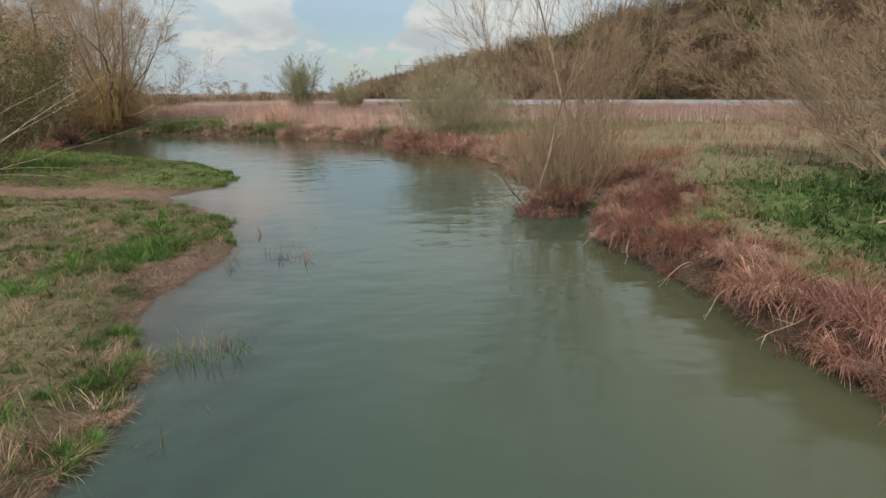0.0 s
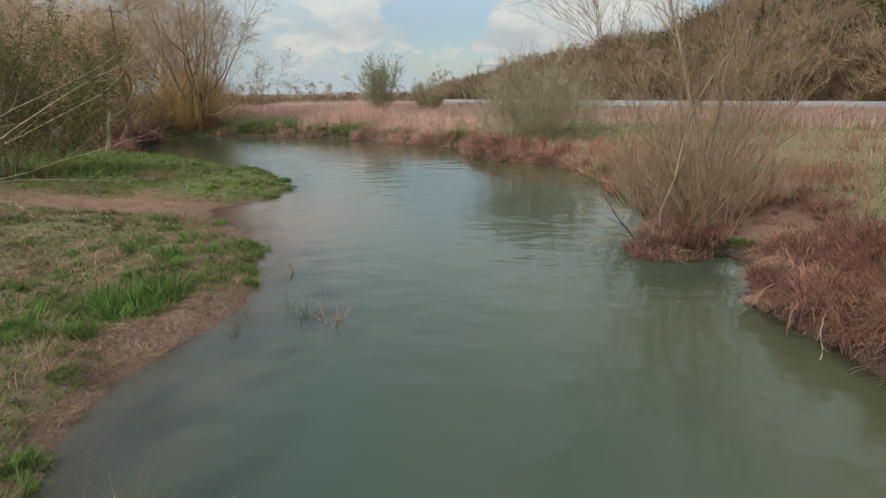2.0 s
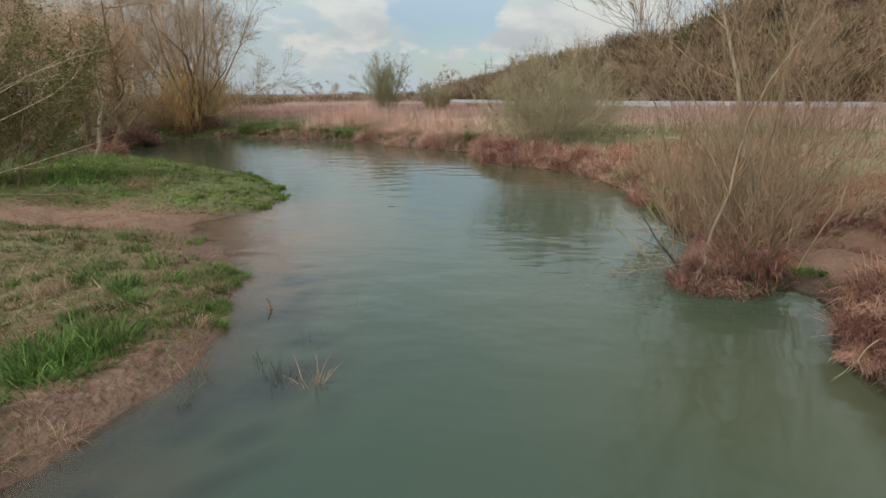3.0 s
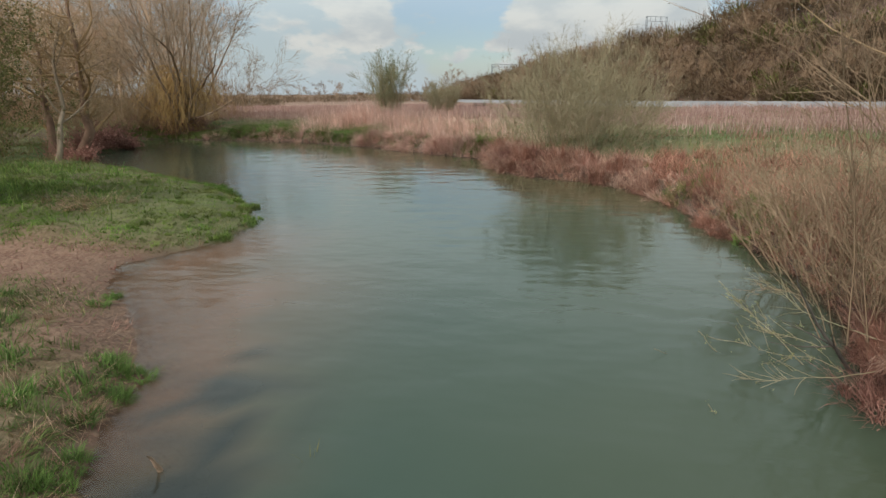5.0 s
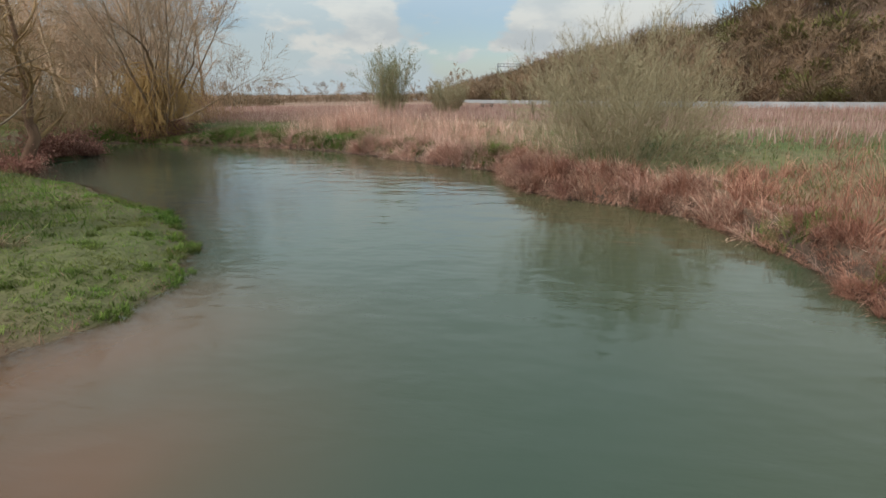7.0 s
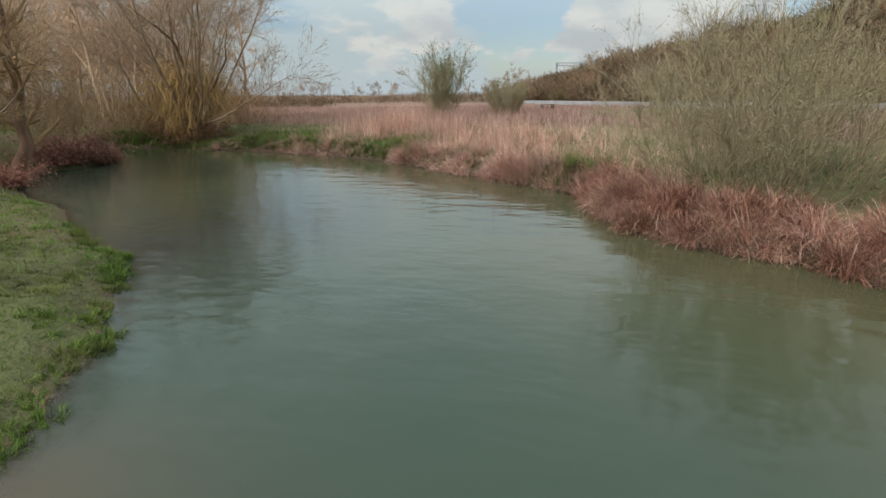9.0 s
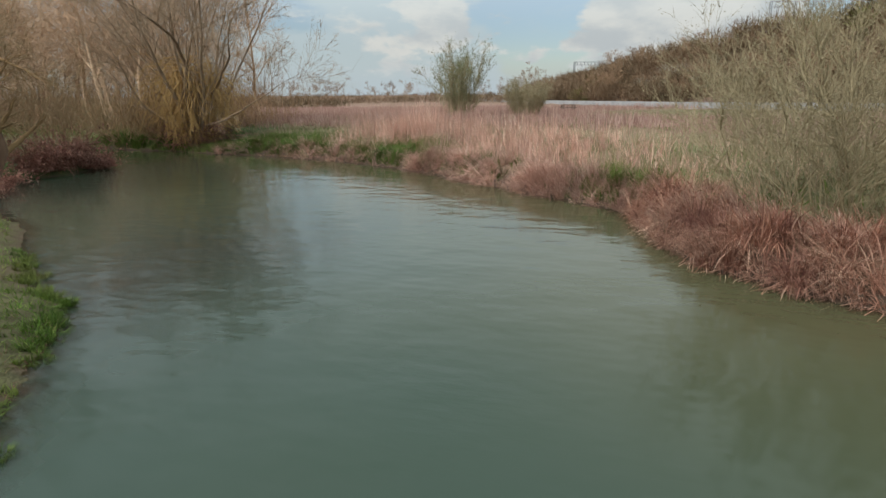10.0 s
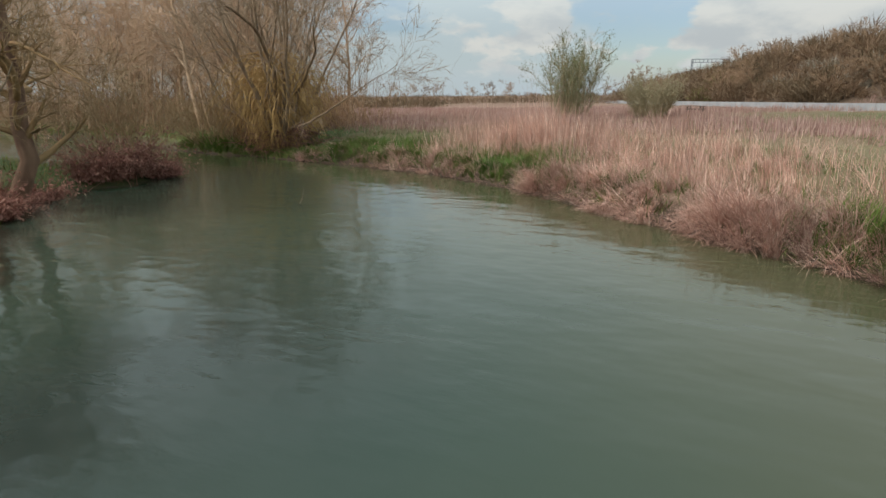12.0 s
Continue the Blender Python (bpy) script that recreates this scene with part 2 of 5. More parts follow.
WILLOWTWIG = bark_material("grey_willow_twig", (0.25, 0.175, 0.115), (0.42, 0.315, 0.22))
ALDERBARK = bark_material("alder_bark", (0.15, 0.105, 0.07), (0.33, 0.255, 0.18), 7.0)
LICHENBARK = bark_material("lichen_bark", (0.18, 0.108, 0.058), (0.41, 0.265, 0.13), 7.0)
DARKBARK = bark_material("dark_bark", (0.09, 0.05, 0.035), (0.27, 0.165, 0.11), 5.0)
BUSHTWIG = bark_material("bush_twig", (0.19, 0.125, 0.078), (0.36, 0.25, 0.16))
WHIP = bark_material("willow_whip", (0.30, 0.18, 0.07), (0.52, 0.34, 0.14))
SALLOW = bark_material("sallow_bark", (0.21, 0.17, 0.10), (0.38, 0.32, 0.20))
STRAWWOOD = bark_material("straw_stalk", (0.35, 0.26, 0.17), (0.55, 0.44, 0.30))
DARKWOOD = bark_material("weathered_wood", (0.05, 0.04, 0.035), (0.12, 0.10, 0.085))
CONCRETE = plain_material("pale_concrete", (0.26, 0.27, 0.28), (0.36, 0.36, 0.37), 0.8, 0.8)
STEEL = plain_material("galvanised_steel", (0.22, 0.24, 0.26), (0.34, 0.36, 0.38), 3, 0.5, 0.7)

# ---- plan: the river's two banks ----
RIGHT = [(7, -60), (5.6, -12), (4.9, 0), (4.4, 5), (4.1, 6.6), (4.0, 8.0), (3.75, 9.5), (3.35, 11), (3.4, 12), (4.1, 13.2), (3.8, 14.1), (2.7, 13.6),
         (2.2, 13.8), (2.6, 15.2), (3.1, 17.1), (3.2, 19), (2.75, 21.2), (2.5, 23.9), (1.7, 27.1), (0.6, 28.5), (-1.1, 29.4), (-2.2, 30.6), (-3.0, 32.3),
         (-3.4, 35), (-4.6, 36.3), (-8, 39), (-12.2, 42.7), (-16.5, 45.1), (-21.5, 46.6), (-25, 47.3), (-28.5, 48.3), (-31.5, 48.6), (-37, 50), (-46, 53), (-62, 56), (-110, 62)]
LEFT = [(-110, 50), (-60, 46), (-45, 43.5), (-34, 41), (-29, 43.3), (-26, 40.5), (-25.2, 38.4), (-27, 36.3), (-23.5, 33.6), (-19.4, 31.2), (-17, 30.1), (-15.4, 28.7),
        (-13.2, 27.2), (-11.8, 26.5), (-10.2, 24.8), (-9.1, 23.5), (-8.2, 21.9), (-7.7, 20.6), (-7.8, 19.0), (-8.6, 17.6), (-7.9, 16.5), (-6.3, 15.0),
        (-5.4, 13.7), (-4.4, 11.6), (-4.1, 10.4), (-4.3, 9.2), (-4.5, 8.2), (-4.0, 6.8), (-3.4, 5.8), (-3.2, 4.4), (-3.0, 2), (-3.4, -6), (-5, -60)]


def line_distance(x, y, pts):
    best = np.full(x.shape, 1e9)
    for (ax, ay), (bx, by) in zip(pts, pts[1:]):
        dx, dy = bx - ax, by - ay
        t = np.clip(((x - ax) * dx + (y - ay) * dy) / (dx * dx + dy * dy), 0, 1)
        best = np.minimum(best, np.hypot(x - ax - t * dx, y - ay - t * dy))
    return best


def inside(x, y, pts):
    res = np.zeros(x.shape, bool)
    for (ax, ay), (bx, by) in zip(pts, pts[1:] + pts[:1]):
        if ay != by:
            res ^= ((ay > y) != (by > y)) & (x < (bx - ax) * (y - ay) / (by - ay) + ax)
    return res


def smooth(a, b, v):
    t = np.clip((v - a) / (b - a), 0, 1)
    return t * t * (3 - 2 * t)


def wobble(x, y, s, seed):
    """Cheap smooth noise from a few sine waves, in about -1 to 1."""
    r = np.random.RandomState(seed)
    v = 0
    for i in range(5):
        a, k, p = r.uniform(0, 6.28), s * (0.6 + 0.5 * i), r.uniform(0, 6.28)
        v = v + np.sin(k * (x * math.cos(a) + y * math.sin(a)) + p) / (1 + 0.4 * i)
    return v / 2.6


LATTICE = np.random.RandomState(99).uniform(-1, 1, (64, 64))


def patchy(x, y, s, seed):
    """Two octaves of smooth lattice noise, about -1 to 1."""
    v, amp, k = 0, 1.0, s * 0.55
    for o in range(2):
        a, b = x * k + 17.3 * seed + 7 * o, y * k + 5.9 * seed
        i, j = np.floor(a).astype(int), np.floor(b).astype(int)
        u, w = a - i, b - j
        u, w = u * u * (3 - 2 * u), w * w * (3 - 2 * w)
        g = lambda p, q: LATTICE[p % 64, q % 64]
        v = v + amp * ((g(i, j) * (1 - u) + g(i + 1, j) * u) * (1 - w) + (g(i, j + 1) * (1 - u) + g(i + 1, j + 1) * u) * w)
        amp, k = amp * 0.5, k * 2.3
    return v


def spots(x, y, s, seed, lo, hi):
    return smooth(lo, hi, patchy(x, y, s, seed))


def blob(x, y, cx, cy, rx, ry):
    return np.exp(-((x - cx) / rx) ** 2 - ((y - cy) / ry) ** 2)


CREST = [(150, -70), (78, 30), (48, 82), (25, 116), (5, 160), (-14, 205), (-50, 320), (-120, 600), (-200, 950)]     # the railway on its embankment


def banks(x, y):
    """Distance to the right and to the left bank's edge, and whether the point is in the river."""
    near = smooth(70, 40, np.hypot(x, y))
    u = x + (0.10 * wobble(x, y, 3.0, 45) + 0.05 * wobble(x, y, 8.0, 46)) * near
    v = y + (0.10 * wobble(x, y, 3.0, 47) + 0.05 * wobble(x, y, 8.0, 48)) * near
    return line_distance(u, v, RIGHT), line_distance(u, v, LEFT), inside(u, v, RIGHT + LEFT)


def height(x, y):
    dr, dl, wet = banks(x, y)
    w = wobble(x, y, 1.1, 3)
    steep = smooth(17, 13, y)
    zr = 0.02 + (0.55 * smooth(0, 0.9, dr)) * (1 - steep) + 0.55 * smooth(0, 0.25, dr) * steep + 0.5 * smooth(0.8, 6, dr) + (0.07 * w + 0.09 * patchy(x, y, 1.6, 62)) * smooth(0, 0.8, dr)
    slip = smooth(1.12, 0.86, np.hypot((x - 4.75) / 1.25, (y - 14.9) / 1.5) + 0.08 * wobble(x, y, 3.0, 9))
    zr = zr * (1 - slip) + slip * np.minimum(zr, 0.12 + 0.16 * smooth(0, 2.5, dr) + 0.04 * wobble(x, y, 4.0, 10))
    zr = zr * (1 - 0.55 * blob(x, y, 3.4, 11.5, 0.7, 0.9)) + 0.38 * blob(x, y, 5.6, 12.3, 1.2, 0.8) + 0.12 * blob(x, y, 4.5, 12.0, 0.8, 0.6)
    zr = zr * (1 - 0.8 * blob(x, y, -28.0, 49.2, 3.2, 1.9))
    beach = blob(x, y, -10.5, 17.2, 4.0, 1.3)
    zl = 0.01 + 0.20 * smooth(0, 0.7 + 1.0 * blob(x, y, -8, 19, 2.5, 3.5), dl) + 0.35 * smooth(1, 9, dl) + (0.035 * w + 0.085 * patchy(x, y, 2.6, 64) * smooth(45, 30, y)) * smooth(0.1, 0.9, dl)
    zl = zl * (1 - 0.75 * beach)
    land = np.where(dr < dl, zr, zl)
    shallow = blob(x, y, -6.5, 16, 4.5, 7) + 0.8 * blob(x, y, -4, 7, 1.4, 6)
    bed = -np.where(dr < dl, np.minimum(1.8 * dr, 1.4), np.minimum(dl * (0.55 - 0.43 * np.clip(shallow, 0, 1)), 1.4))
    z = np.where(wet, bed - 0.01, land)
    dc = line_distance(x, y, CREST)
    ridge = (9.5 - 4.7 * smooth(118, 200, y) + 3.2 * smooth(114, 94, y)) * (1 - 0.75 * smooth(205, 290, y)) * smooth(22, 3, dc) + 0.5 * wobble(x, y, 0.16, 8) * smooth(22, 10, dc)
    far = np.hypot(x, y)
    roll = 9 * smooth(500, 1600, far) * (0.6 + 0.5 * wobble(x, y, 0.003, 5))
    return z + ridge + np.where(wet, 0, roll)


# ---- building helpers ----


def mesh_np(name, verts, faces, mats, attrs=(), smooth_shade=False):
    """A mesh from arrays: verts (n, 3), faces (m, 3) or (m, 4)."""
    me = bpy.data.meshes.new(name)
    verts, faces = np.asarray(verts, np.float32), np.asarray(faces, np.int32)
    k = faces.shape[1]
    me.vertices.add(len(verts)); me.vertices.foreach_set("co", verts.ravel())
    me.loops.add(faces.size); me.loops.foreach_set("vertex_index", faces.ravel())
    me.polygons.add(len(faces)); me.polygons.foreach_set("loop_start", np.arange(0, faces.size, k, dtype=np.int32))
    for n, v in attrs:
        me.attributes.new(n, "FLOAT", "POINT").data.foreach_set("value", np.asarray(v, np.float32).ravel())
    me.materials.append(mats)
    if smooth_shade:
        me.polygons.foreach_set("use_smooth", np.ones(len(faces), bool))
    me.update(calc_edges=True)
    me.validate()
    return me


def part(name, mesh, parent, label=""):
    ob = new(name, mesh)
    ob.parent = parent
    return tagged(ob, label)


def grid_mesh(name, xs, ys, zfun, mat, attrs=None):
    X, Y = np.meshgrid(xs, ys)
    Z = zfun(X, Y)
    i = np.arange(X.size).reshape(X.shape)
    f = np.stack([i[:-1, :-1], i[:-1, 1:], i[1:, 1:], i[1:, :-1]], -1).reshape(-1, 4)
    return mesh_np(name, np.stack([X, Y, Z], -1).reshape(-1, 3), f, mat, attrs(X, Y, Z) if attrs else (), True)


def graded(lo, hi, step, end_lo, end_hi, grow=1.12):
    v = list(np.arange(lo, hi, step))
    s = step
    while v[-1] < end_hi:
        s *= grow; v.append(v[-1] + s)
    s = step
    while v[0] > end_lo:
        s *= grow; v.insert(0, v[0] - s)
    return np.array(v)


def blades(r, base, h, w, heading, lean, curl, segs=2):
    """Bent tapering blades. base (n,3), h height, w width, heading in radians, lean: how far the blade tilts from upright (radians), curl: how much more at its tip."""
    n = len(base)
    face = heading + r.uniform(-1.2, 1.2, n)
    side = np.stack([-np.sin(face), np.cos(face), np.zeros(n)], -1) * (w / 2)[:, None]
    out = np.stack([np.cos(heading), np.sin(heading), np.zeros(n)], -1)
    up = np.array([0, 0, 1.0])
    rows, p = [], base.copy()
    for s in range(segs + 1):
        if s == segs:
            rows.append(p[:, None, :])
        else:
            taper = 1 - 0.45 * s / segs
            rows.append(np.stack([p - side * taper, p + side * taper], 1))
            a = lean + curl * (s + 0.3) / segs
            p = p + (out * np.sin(a)[:, None] + up * np.cos(a)[:, None]) * (h / segs)[:, None]
    verts = np.concatenate(rows, 1)
    k = verts.shape[1]
    tri = []
    for s in range(segs - 1):
        a = 2 * s
        tri += [(a, a + 1, a + 3), (a, a + 3, a + 2)]
    a = 2 * (segs - 1)
    tri.append((a, a + 1, a + 2))
    faces = (np.arange(n)[:, None, None] * k + np.array(tri)[None]).reshape(-1, 3)
    return verts.reshape(-1, 3), faces


def joined(chunks):
    vs, fs, o = [], [], 0
    for v, f in chunks:
        vs.append(v); fs.append(f + o); o += len(v)
    return np.concatenate(vs), np.concatenate(fs)


def leaves(r, centres, size):
    """Small diamond leaves turned at random."""
    n = len(centres)
    a, b = r.normal(size=(n, 3)), r.normal(size=(n, 3))
    a /= np.linalg.norm(a, axis=1)[:, None]
    b -= a * (a * b).sum(1)[:, None]
    b /= np.linalg.norm(b, axis=1)[:, None]
    s = (size * r.uniform(0.6, 1.3, n))[:, None]
    v = np.stack([centres - a * s, centres + b * s * 0.4, centres + a * s, centres - b * s * 0.4], 1).reshape(-1, 3)
    f = (np.arange(n)[:, None, None] * 4 + np.array([(0, 1, 2), (0, 2, 3)])[None]).reshape(-1, 3)
    return v, f


def tubes(paths, sides=4):
    """Tapered tubes along polylines: a list of (points, radii)."""
    vs, fs, o = [], [], 0
    for pts, rad in paths:
        pts, rad = np.asarray(pts, float), np.asarray(rad, float)
        n = sides if rad[0] < 0.06 else (7 if rad[0] < 0.2 else 10)
        if rad[0] < 0.012:
            n = 3
        t = np.gradient(pts, axis=0)
        t /= np.linalg.norm(t, axis=1)[:, None] + 1e-9
        ref = np.array([0.31, 0.17, 0.93]) if abs(t[0, 2]) < 0.8 else np.array([0.9, 0.3, 0.1])
        u = np.cross(t, ref); u /= np.linalg.norm(u, axis=1)[:, None] + 1e-9
        w = np.cross(t, u)
        a = np.arange(n) * 2 * np.pi / n
        ring = pts[:, None] + rad[:, None, None] * (u[:, None] * np.cos(a)[None, :, None] + w[:, None] * np.sin(a)[None, :, None])
        vs.append(ring.reshape(-1, 3))
        m = len(pts)
        i = np.arange(m - 1)[:, None] * n + np.arange(n)[None]
        j = np.arange(m - 1)[:, None] * n + (np.arange(n)[None] + 1) % n
        q = np.stack([i, j, j + n, i + n], -1).reshape(-1, 4) + o
        fs.append(q[:, [0, 1, 2]]); fs.append(q[:, [0, 2, 3]])
        o += len(ring.reshape(-1, 3))
    return np.concatenate(vs), np.concatenate(fs)


def limb(r, start, way, length, radius, steps, wander, lift, tip=0.25):
    """One wandering branch: its points and radii. lift: how much it bends up (or down) over its length."""
    p, d = np.array(start, float), np.array(way, float)
    d /= np.linalg.norm(d)
    pts = [p.copy()]
    for i in range(steps):
        d = d + r.normal(size=3) * wander + np.array([0, 0, lift / steps])
        d /= np.linalg.norm(d)
        p = p + d * length / steps
        pts.append(p.copy())
    return np.array(pts), radius * np.linspace(1, tip, steps + 1)


def sprout(r, parent, count, spread, length, ratio, lo, steps, wander, lift):
    """Side branches off one branch."""
    pts, rad = parent
    res = []
    for _ in range(count):
        f = lo + (1 - lo) * r.uniform() ** 0.8
        k = f * (len(pts) - 1); i = min(int(k), len(pts) - 2); u = k - i
        p = pts[i] * (1 - u) + pts[i + 1] * u
        t = pts[i + 1] - pts[i]; t /= np.linalg.norm(t) + 1e-9
        side = r.normal(size=3); side -= t * (side @ t); side /= np.linalg.norm(side) + 1e-9
        d = t * math.cos(spread) + side * math.sin(spread)
        rr = (rad[i] * (1 - u) + rad[i + 1] * u) * ratio
        res.append(limb(r, p, d, length * r.uniform(0.6, 1.2) * (1.15 - 0.5 * f), max(rr, 0.004), steps, wander, lift))
    return res


def empty(name, x, y, z, label, category, group=""):
    ob = new(name)
    ob.location = (x, y, z)
    return tagged(ob, label, category, group)


def ground_z(x, y):
    return float(height(np.array([float(x)]), np.array([float(y)]))[0])


# ---- ground and water ----


def zone_masks(X, Y, Z):
    dr, dl, wet = banks(X, Y)
    right = dr < dl
    n1, n2 = wobble(X, Y, 0.8, 21), wobble(X, Y, 0.15, 22)
    beach = blob(X, Y, -10.5, 17.2, 4.5, 1.5)
    mud = np.clip(np.exp(-dl / 0.45) * (Y < 16.5) * (0.7 + 0.5 * n1) + beach * 1.6 + blob(X, Y, -4.7, 9.6, 0.7, 1.2) + blob(X, Y, -6.7, 14.7, 1.0, 1.1), 0, 1)
    slip = smooth(1.25, 1.0, np.hypot((X - 4.75) / 1.25, (Y - 14.9) / 1.5))
    far = np.hypot(X, Y)
    green = np.where(right, 0.5 * smooth(1.5, 3, dr) * smooth(18, 8, dr) * (0.7 + 0.5 * n1), (0.7 + 0.3 * n1) * (1 - mud) * (0.5 + 0.5 * np.maximum(smooth(16.5, 19, Y), smooth(-10, -19, X))))
    green = green + 0.9 * blob(X, Y, 8.0, 9.5, 2.6, 4) + 0.7 * blob(X, Y, 9, 37, 9, 6) + 0.8 * blob(X, Y, 6, 82, 12, 16) + 0.8 * blob(X, Y, -22, 49.5, 4, 1.6)
    green = np.clip(green, 0, 1) * smooth(170, 100, far) * (1 - slip)
    red = np.where(right, smooth(10, 20, dr + 5 * n2) * (0.75 + 0.2 * n2) * (0.45 + 0.55 * smooth(36, 48, Y + 0.5 * X)) + np.exp(-dr / 1.6) * 0.6, 0.1 + 0.4 * smooth(30, 50, Y)) * (1 - slip) + 0.55 * slip
    straw = np.clip(np.where(right, 0.7 - slip, 0.2 + 0.35 * np.maximum(smooth(16, 19, Y), smooth(-10, -19, X)) - mud) + 0.3 * n1, 0, 1)
    wetm = np.where(wet, 0.0, 1.0)
    hill = smooth(25, 18, line_distance(X, Y, CREST))
    red, green = red * (1 - 0.5 * hill), np.clip(green + 0.8 * smooth(-23, -28, X) * smooth(14, 6, dr), 0, 1) * (1 - hill) + 0.12 * hill
    # Right bank: wet margin plus painted undercut shade; left bank: wet mud.
    damp = np.where(right, smooth(0.9, 0.35, dr), np.where(wet, 0.85 * (1 - np.clip(1.3 * blob(X, Y, -7, 16.6, 3, 4), 0, 1)), 0.6 * np.exp(-dl / 0.6))) + 0.7 * hill + 0.05 * slip
    return [("green", np.clip(green, 0, 1) * wetm), ("red", np.clip(red, 0, 1) * wetm), ("straw", straw * wetm), ("damp", damp)]


xs = graded(-30, 9, 0.22, -2600, 2600)
ys = graded(-3, 52, 0.25, -2600, 2600)
ground = tagged(new("ground", grid_mesh("ground", xs, ys, height, GROUND, zone_masks)), "river meadow ground of soil, short grass and dead stems", "ground", kind="structure")


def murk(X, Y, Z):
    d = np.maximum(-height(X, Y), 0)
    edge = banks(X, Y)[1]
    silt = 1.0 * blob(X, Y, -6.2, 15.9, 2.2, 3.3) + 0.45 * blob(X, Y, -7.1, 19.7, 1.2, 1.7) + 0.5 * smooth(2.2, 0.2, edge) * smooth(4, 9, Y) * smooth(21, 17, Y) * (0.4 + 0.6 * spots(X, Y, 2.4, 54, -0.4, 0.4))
    # The two broad dark blobs paint in the wood's reflection; spots are weed.
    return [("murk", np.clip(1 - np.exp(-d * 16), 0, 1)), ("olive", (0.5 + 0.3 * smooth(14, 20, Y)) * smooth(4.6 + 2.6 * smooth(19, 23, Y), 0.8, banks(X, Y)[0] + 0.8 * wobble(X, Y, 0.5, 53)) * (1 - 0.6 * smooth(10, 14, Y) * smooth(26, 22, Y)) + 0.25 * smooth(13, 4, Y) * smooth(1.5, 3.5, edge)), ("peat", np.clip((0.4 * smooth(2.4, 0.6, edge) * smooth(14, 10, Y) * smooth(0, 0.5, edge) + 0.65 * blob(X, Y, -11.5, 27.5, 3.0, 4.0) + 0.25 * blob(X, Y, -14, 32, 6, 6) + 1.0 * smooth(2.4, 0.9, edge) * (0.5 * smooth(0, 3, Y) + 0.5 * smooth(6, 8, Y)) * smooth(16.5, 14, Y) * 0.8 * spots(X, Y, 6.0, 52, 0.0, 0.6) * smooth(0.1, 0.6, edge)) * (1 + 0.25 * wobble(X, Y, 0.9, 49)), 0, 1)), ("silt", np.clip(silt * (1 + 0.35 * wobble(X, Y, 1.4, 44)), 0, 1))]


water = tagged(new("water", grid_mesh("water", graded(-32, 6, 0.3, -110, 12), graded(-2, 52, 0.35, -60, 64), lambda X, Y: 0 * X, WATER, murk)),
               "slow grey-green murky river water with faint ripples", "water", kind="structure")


# ---- grass and reeds ----


def strip(pts, y0, y1, depth):
    """Points along a bank's line, thinning out over depth metres inland."""
    def sample(r, n):
        q = [(a, b) for a, b in zip(pts, pts[1:]) if max(a[1], b[1]) > y0 and min(a[1], b[1]) < y1]
        L = np.array([math.hypot(b[0] - a[0], b[1] - a[1]) for a, b in q])
        k = r.choice(len(q), n, p=L / L.sum())
        A, B = np.array([a for a, _ in q])[k], np.array([b for _, b in q])[k]
        u, o = r.uniform(size=n), np.abs(r.normal(0, depth, n))
        d = (B - A) / L[k][:, None]
        P = A + (B - A) * u[:, None] + np.stack([d[:, 1], -d[:, 0]], -1) * o[:, None] + r.normal(0, 0.12, (n, 2))
        return P[:, 0], P[:, 1]
    return (sample,)


def scatter(r, n, x0, x1=0, y0=0, y1=0, keep=None):
    x, y = x0(r, n) if callable(x0) else (r.uniform(x0, x1, n), r.uniform(y0, y1, n))
    dr, dl, wet = banks(x, y)
    k = (r.uniform(size=n) < keep(x, y, dr, dl, dr < dl)) & ~wet
    x, y = x[k], y[k]
    return np.stack([x, y, height(x, y) - 0.01], -1), dr[k], dl[k]


def locks(x, y, size, seed):
    """Grass lies in locks: for each blade its lock's centre and three random values of the lock, 0 to 1."""
    i = np.floor(x / size + 0.45 * wobble(x, y, 1.4 / size, seed)).astype(int)
    j = np.floor(y / size + 0.45 * wobble(y, x, 1.4 / size, seed + 1)).astype(int)
    g = lambda k: 0.5 + 0.5 * LATTICE[(i * 7 + j * 13 + 5 * k + seed) % 64, (j * 11 - i * 3 + 17 * k) % 64]
    return (i + 0.2 + 0.6 * g(3)) * size, (j + 0.2 + 0.6 * g(4)) * size, g(0), g(1), g(2)


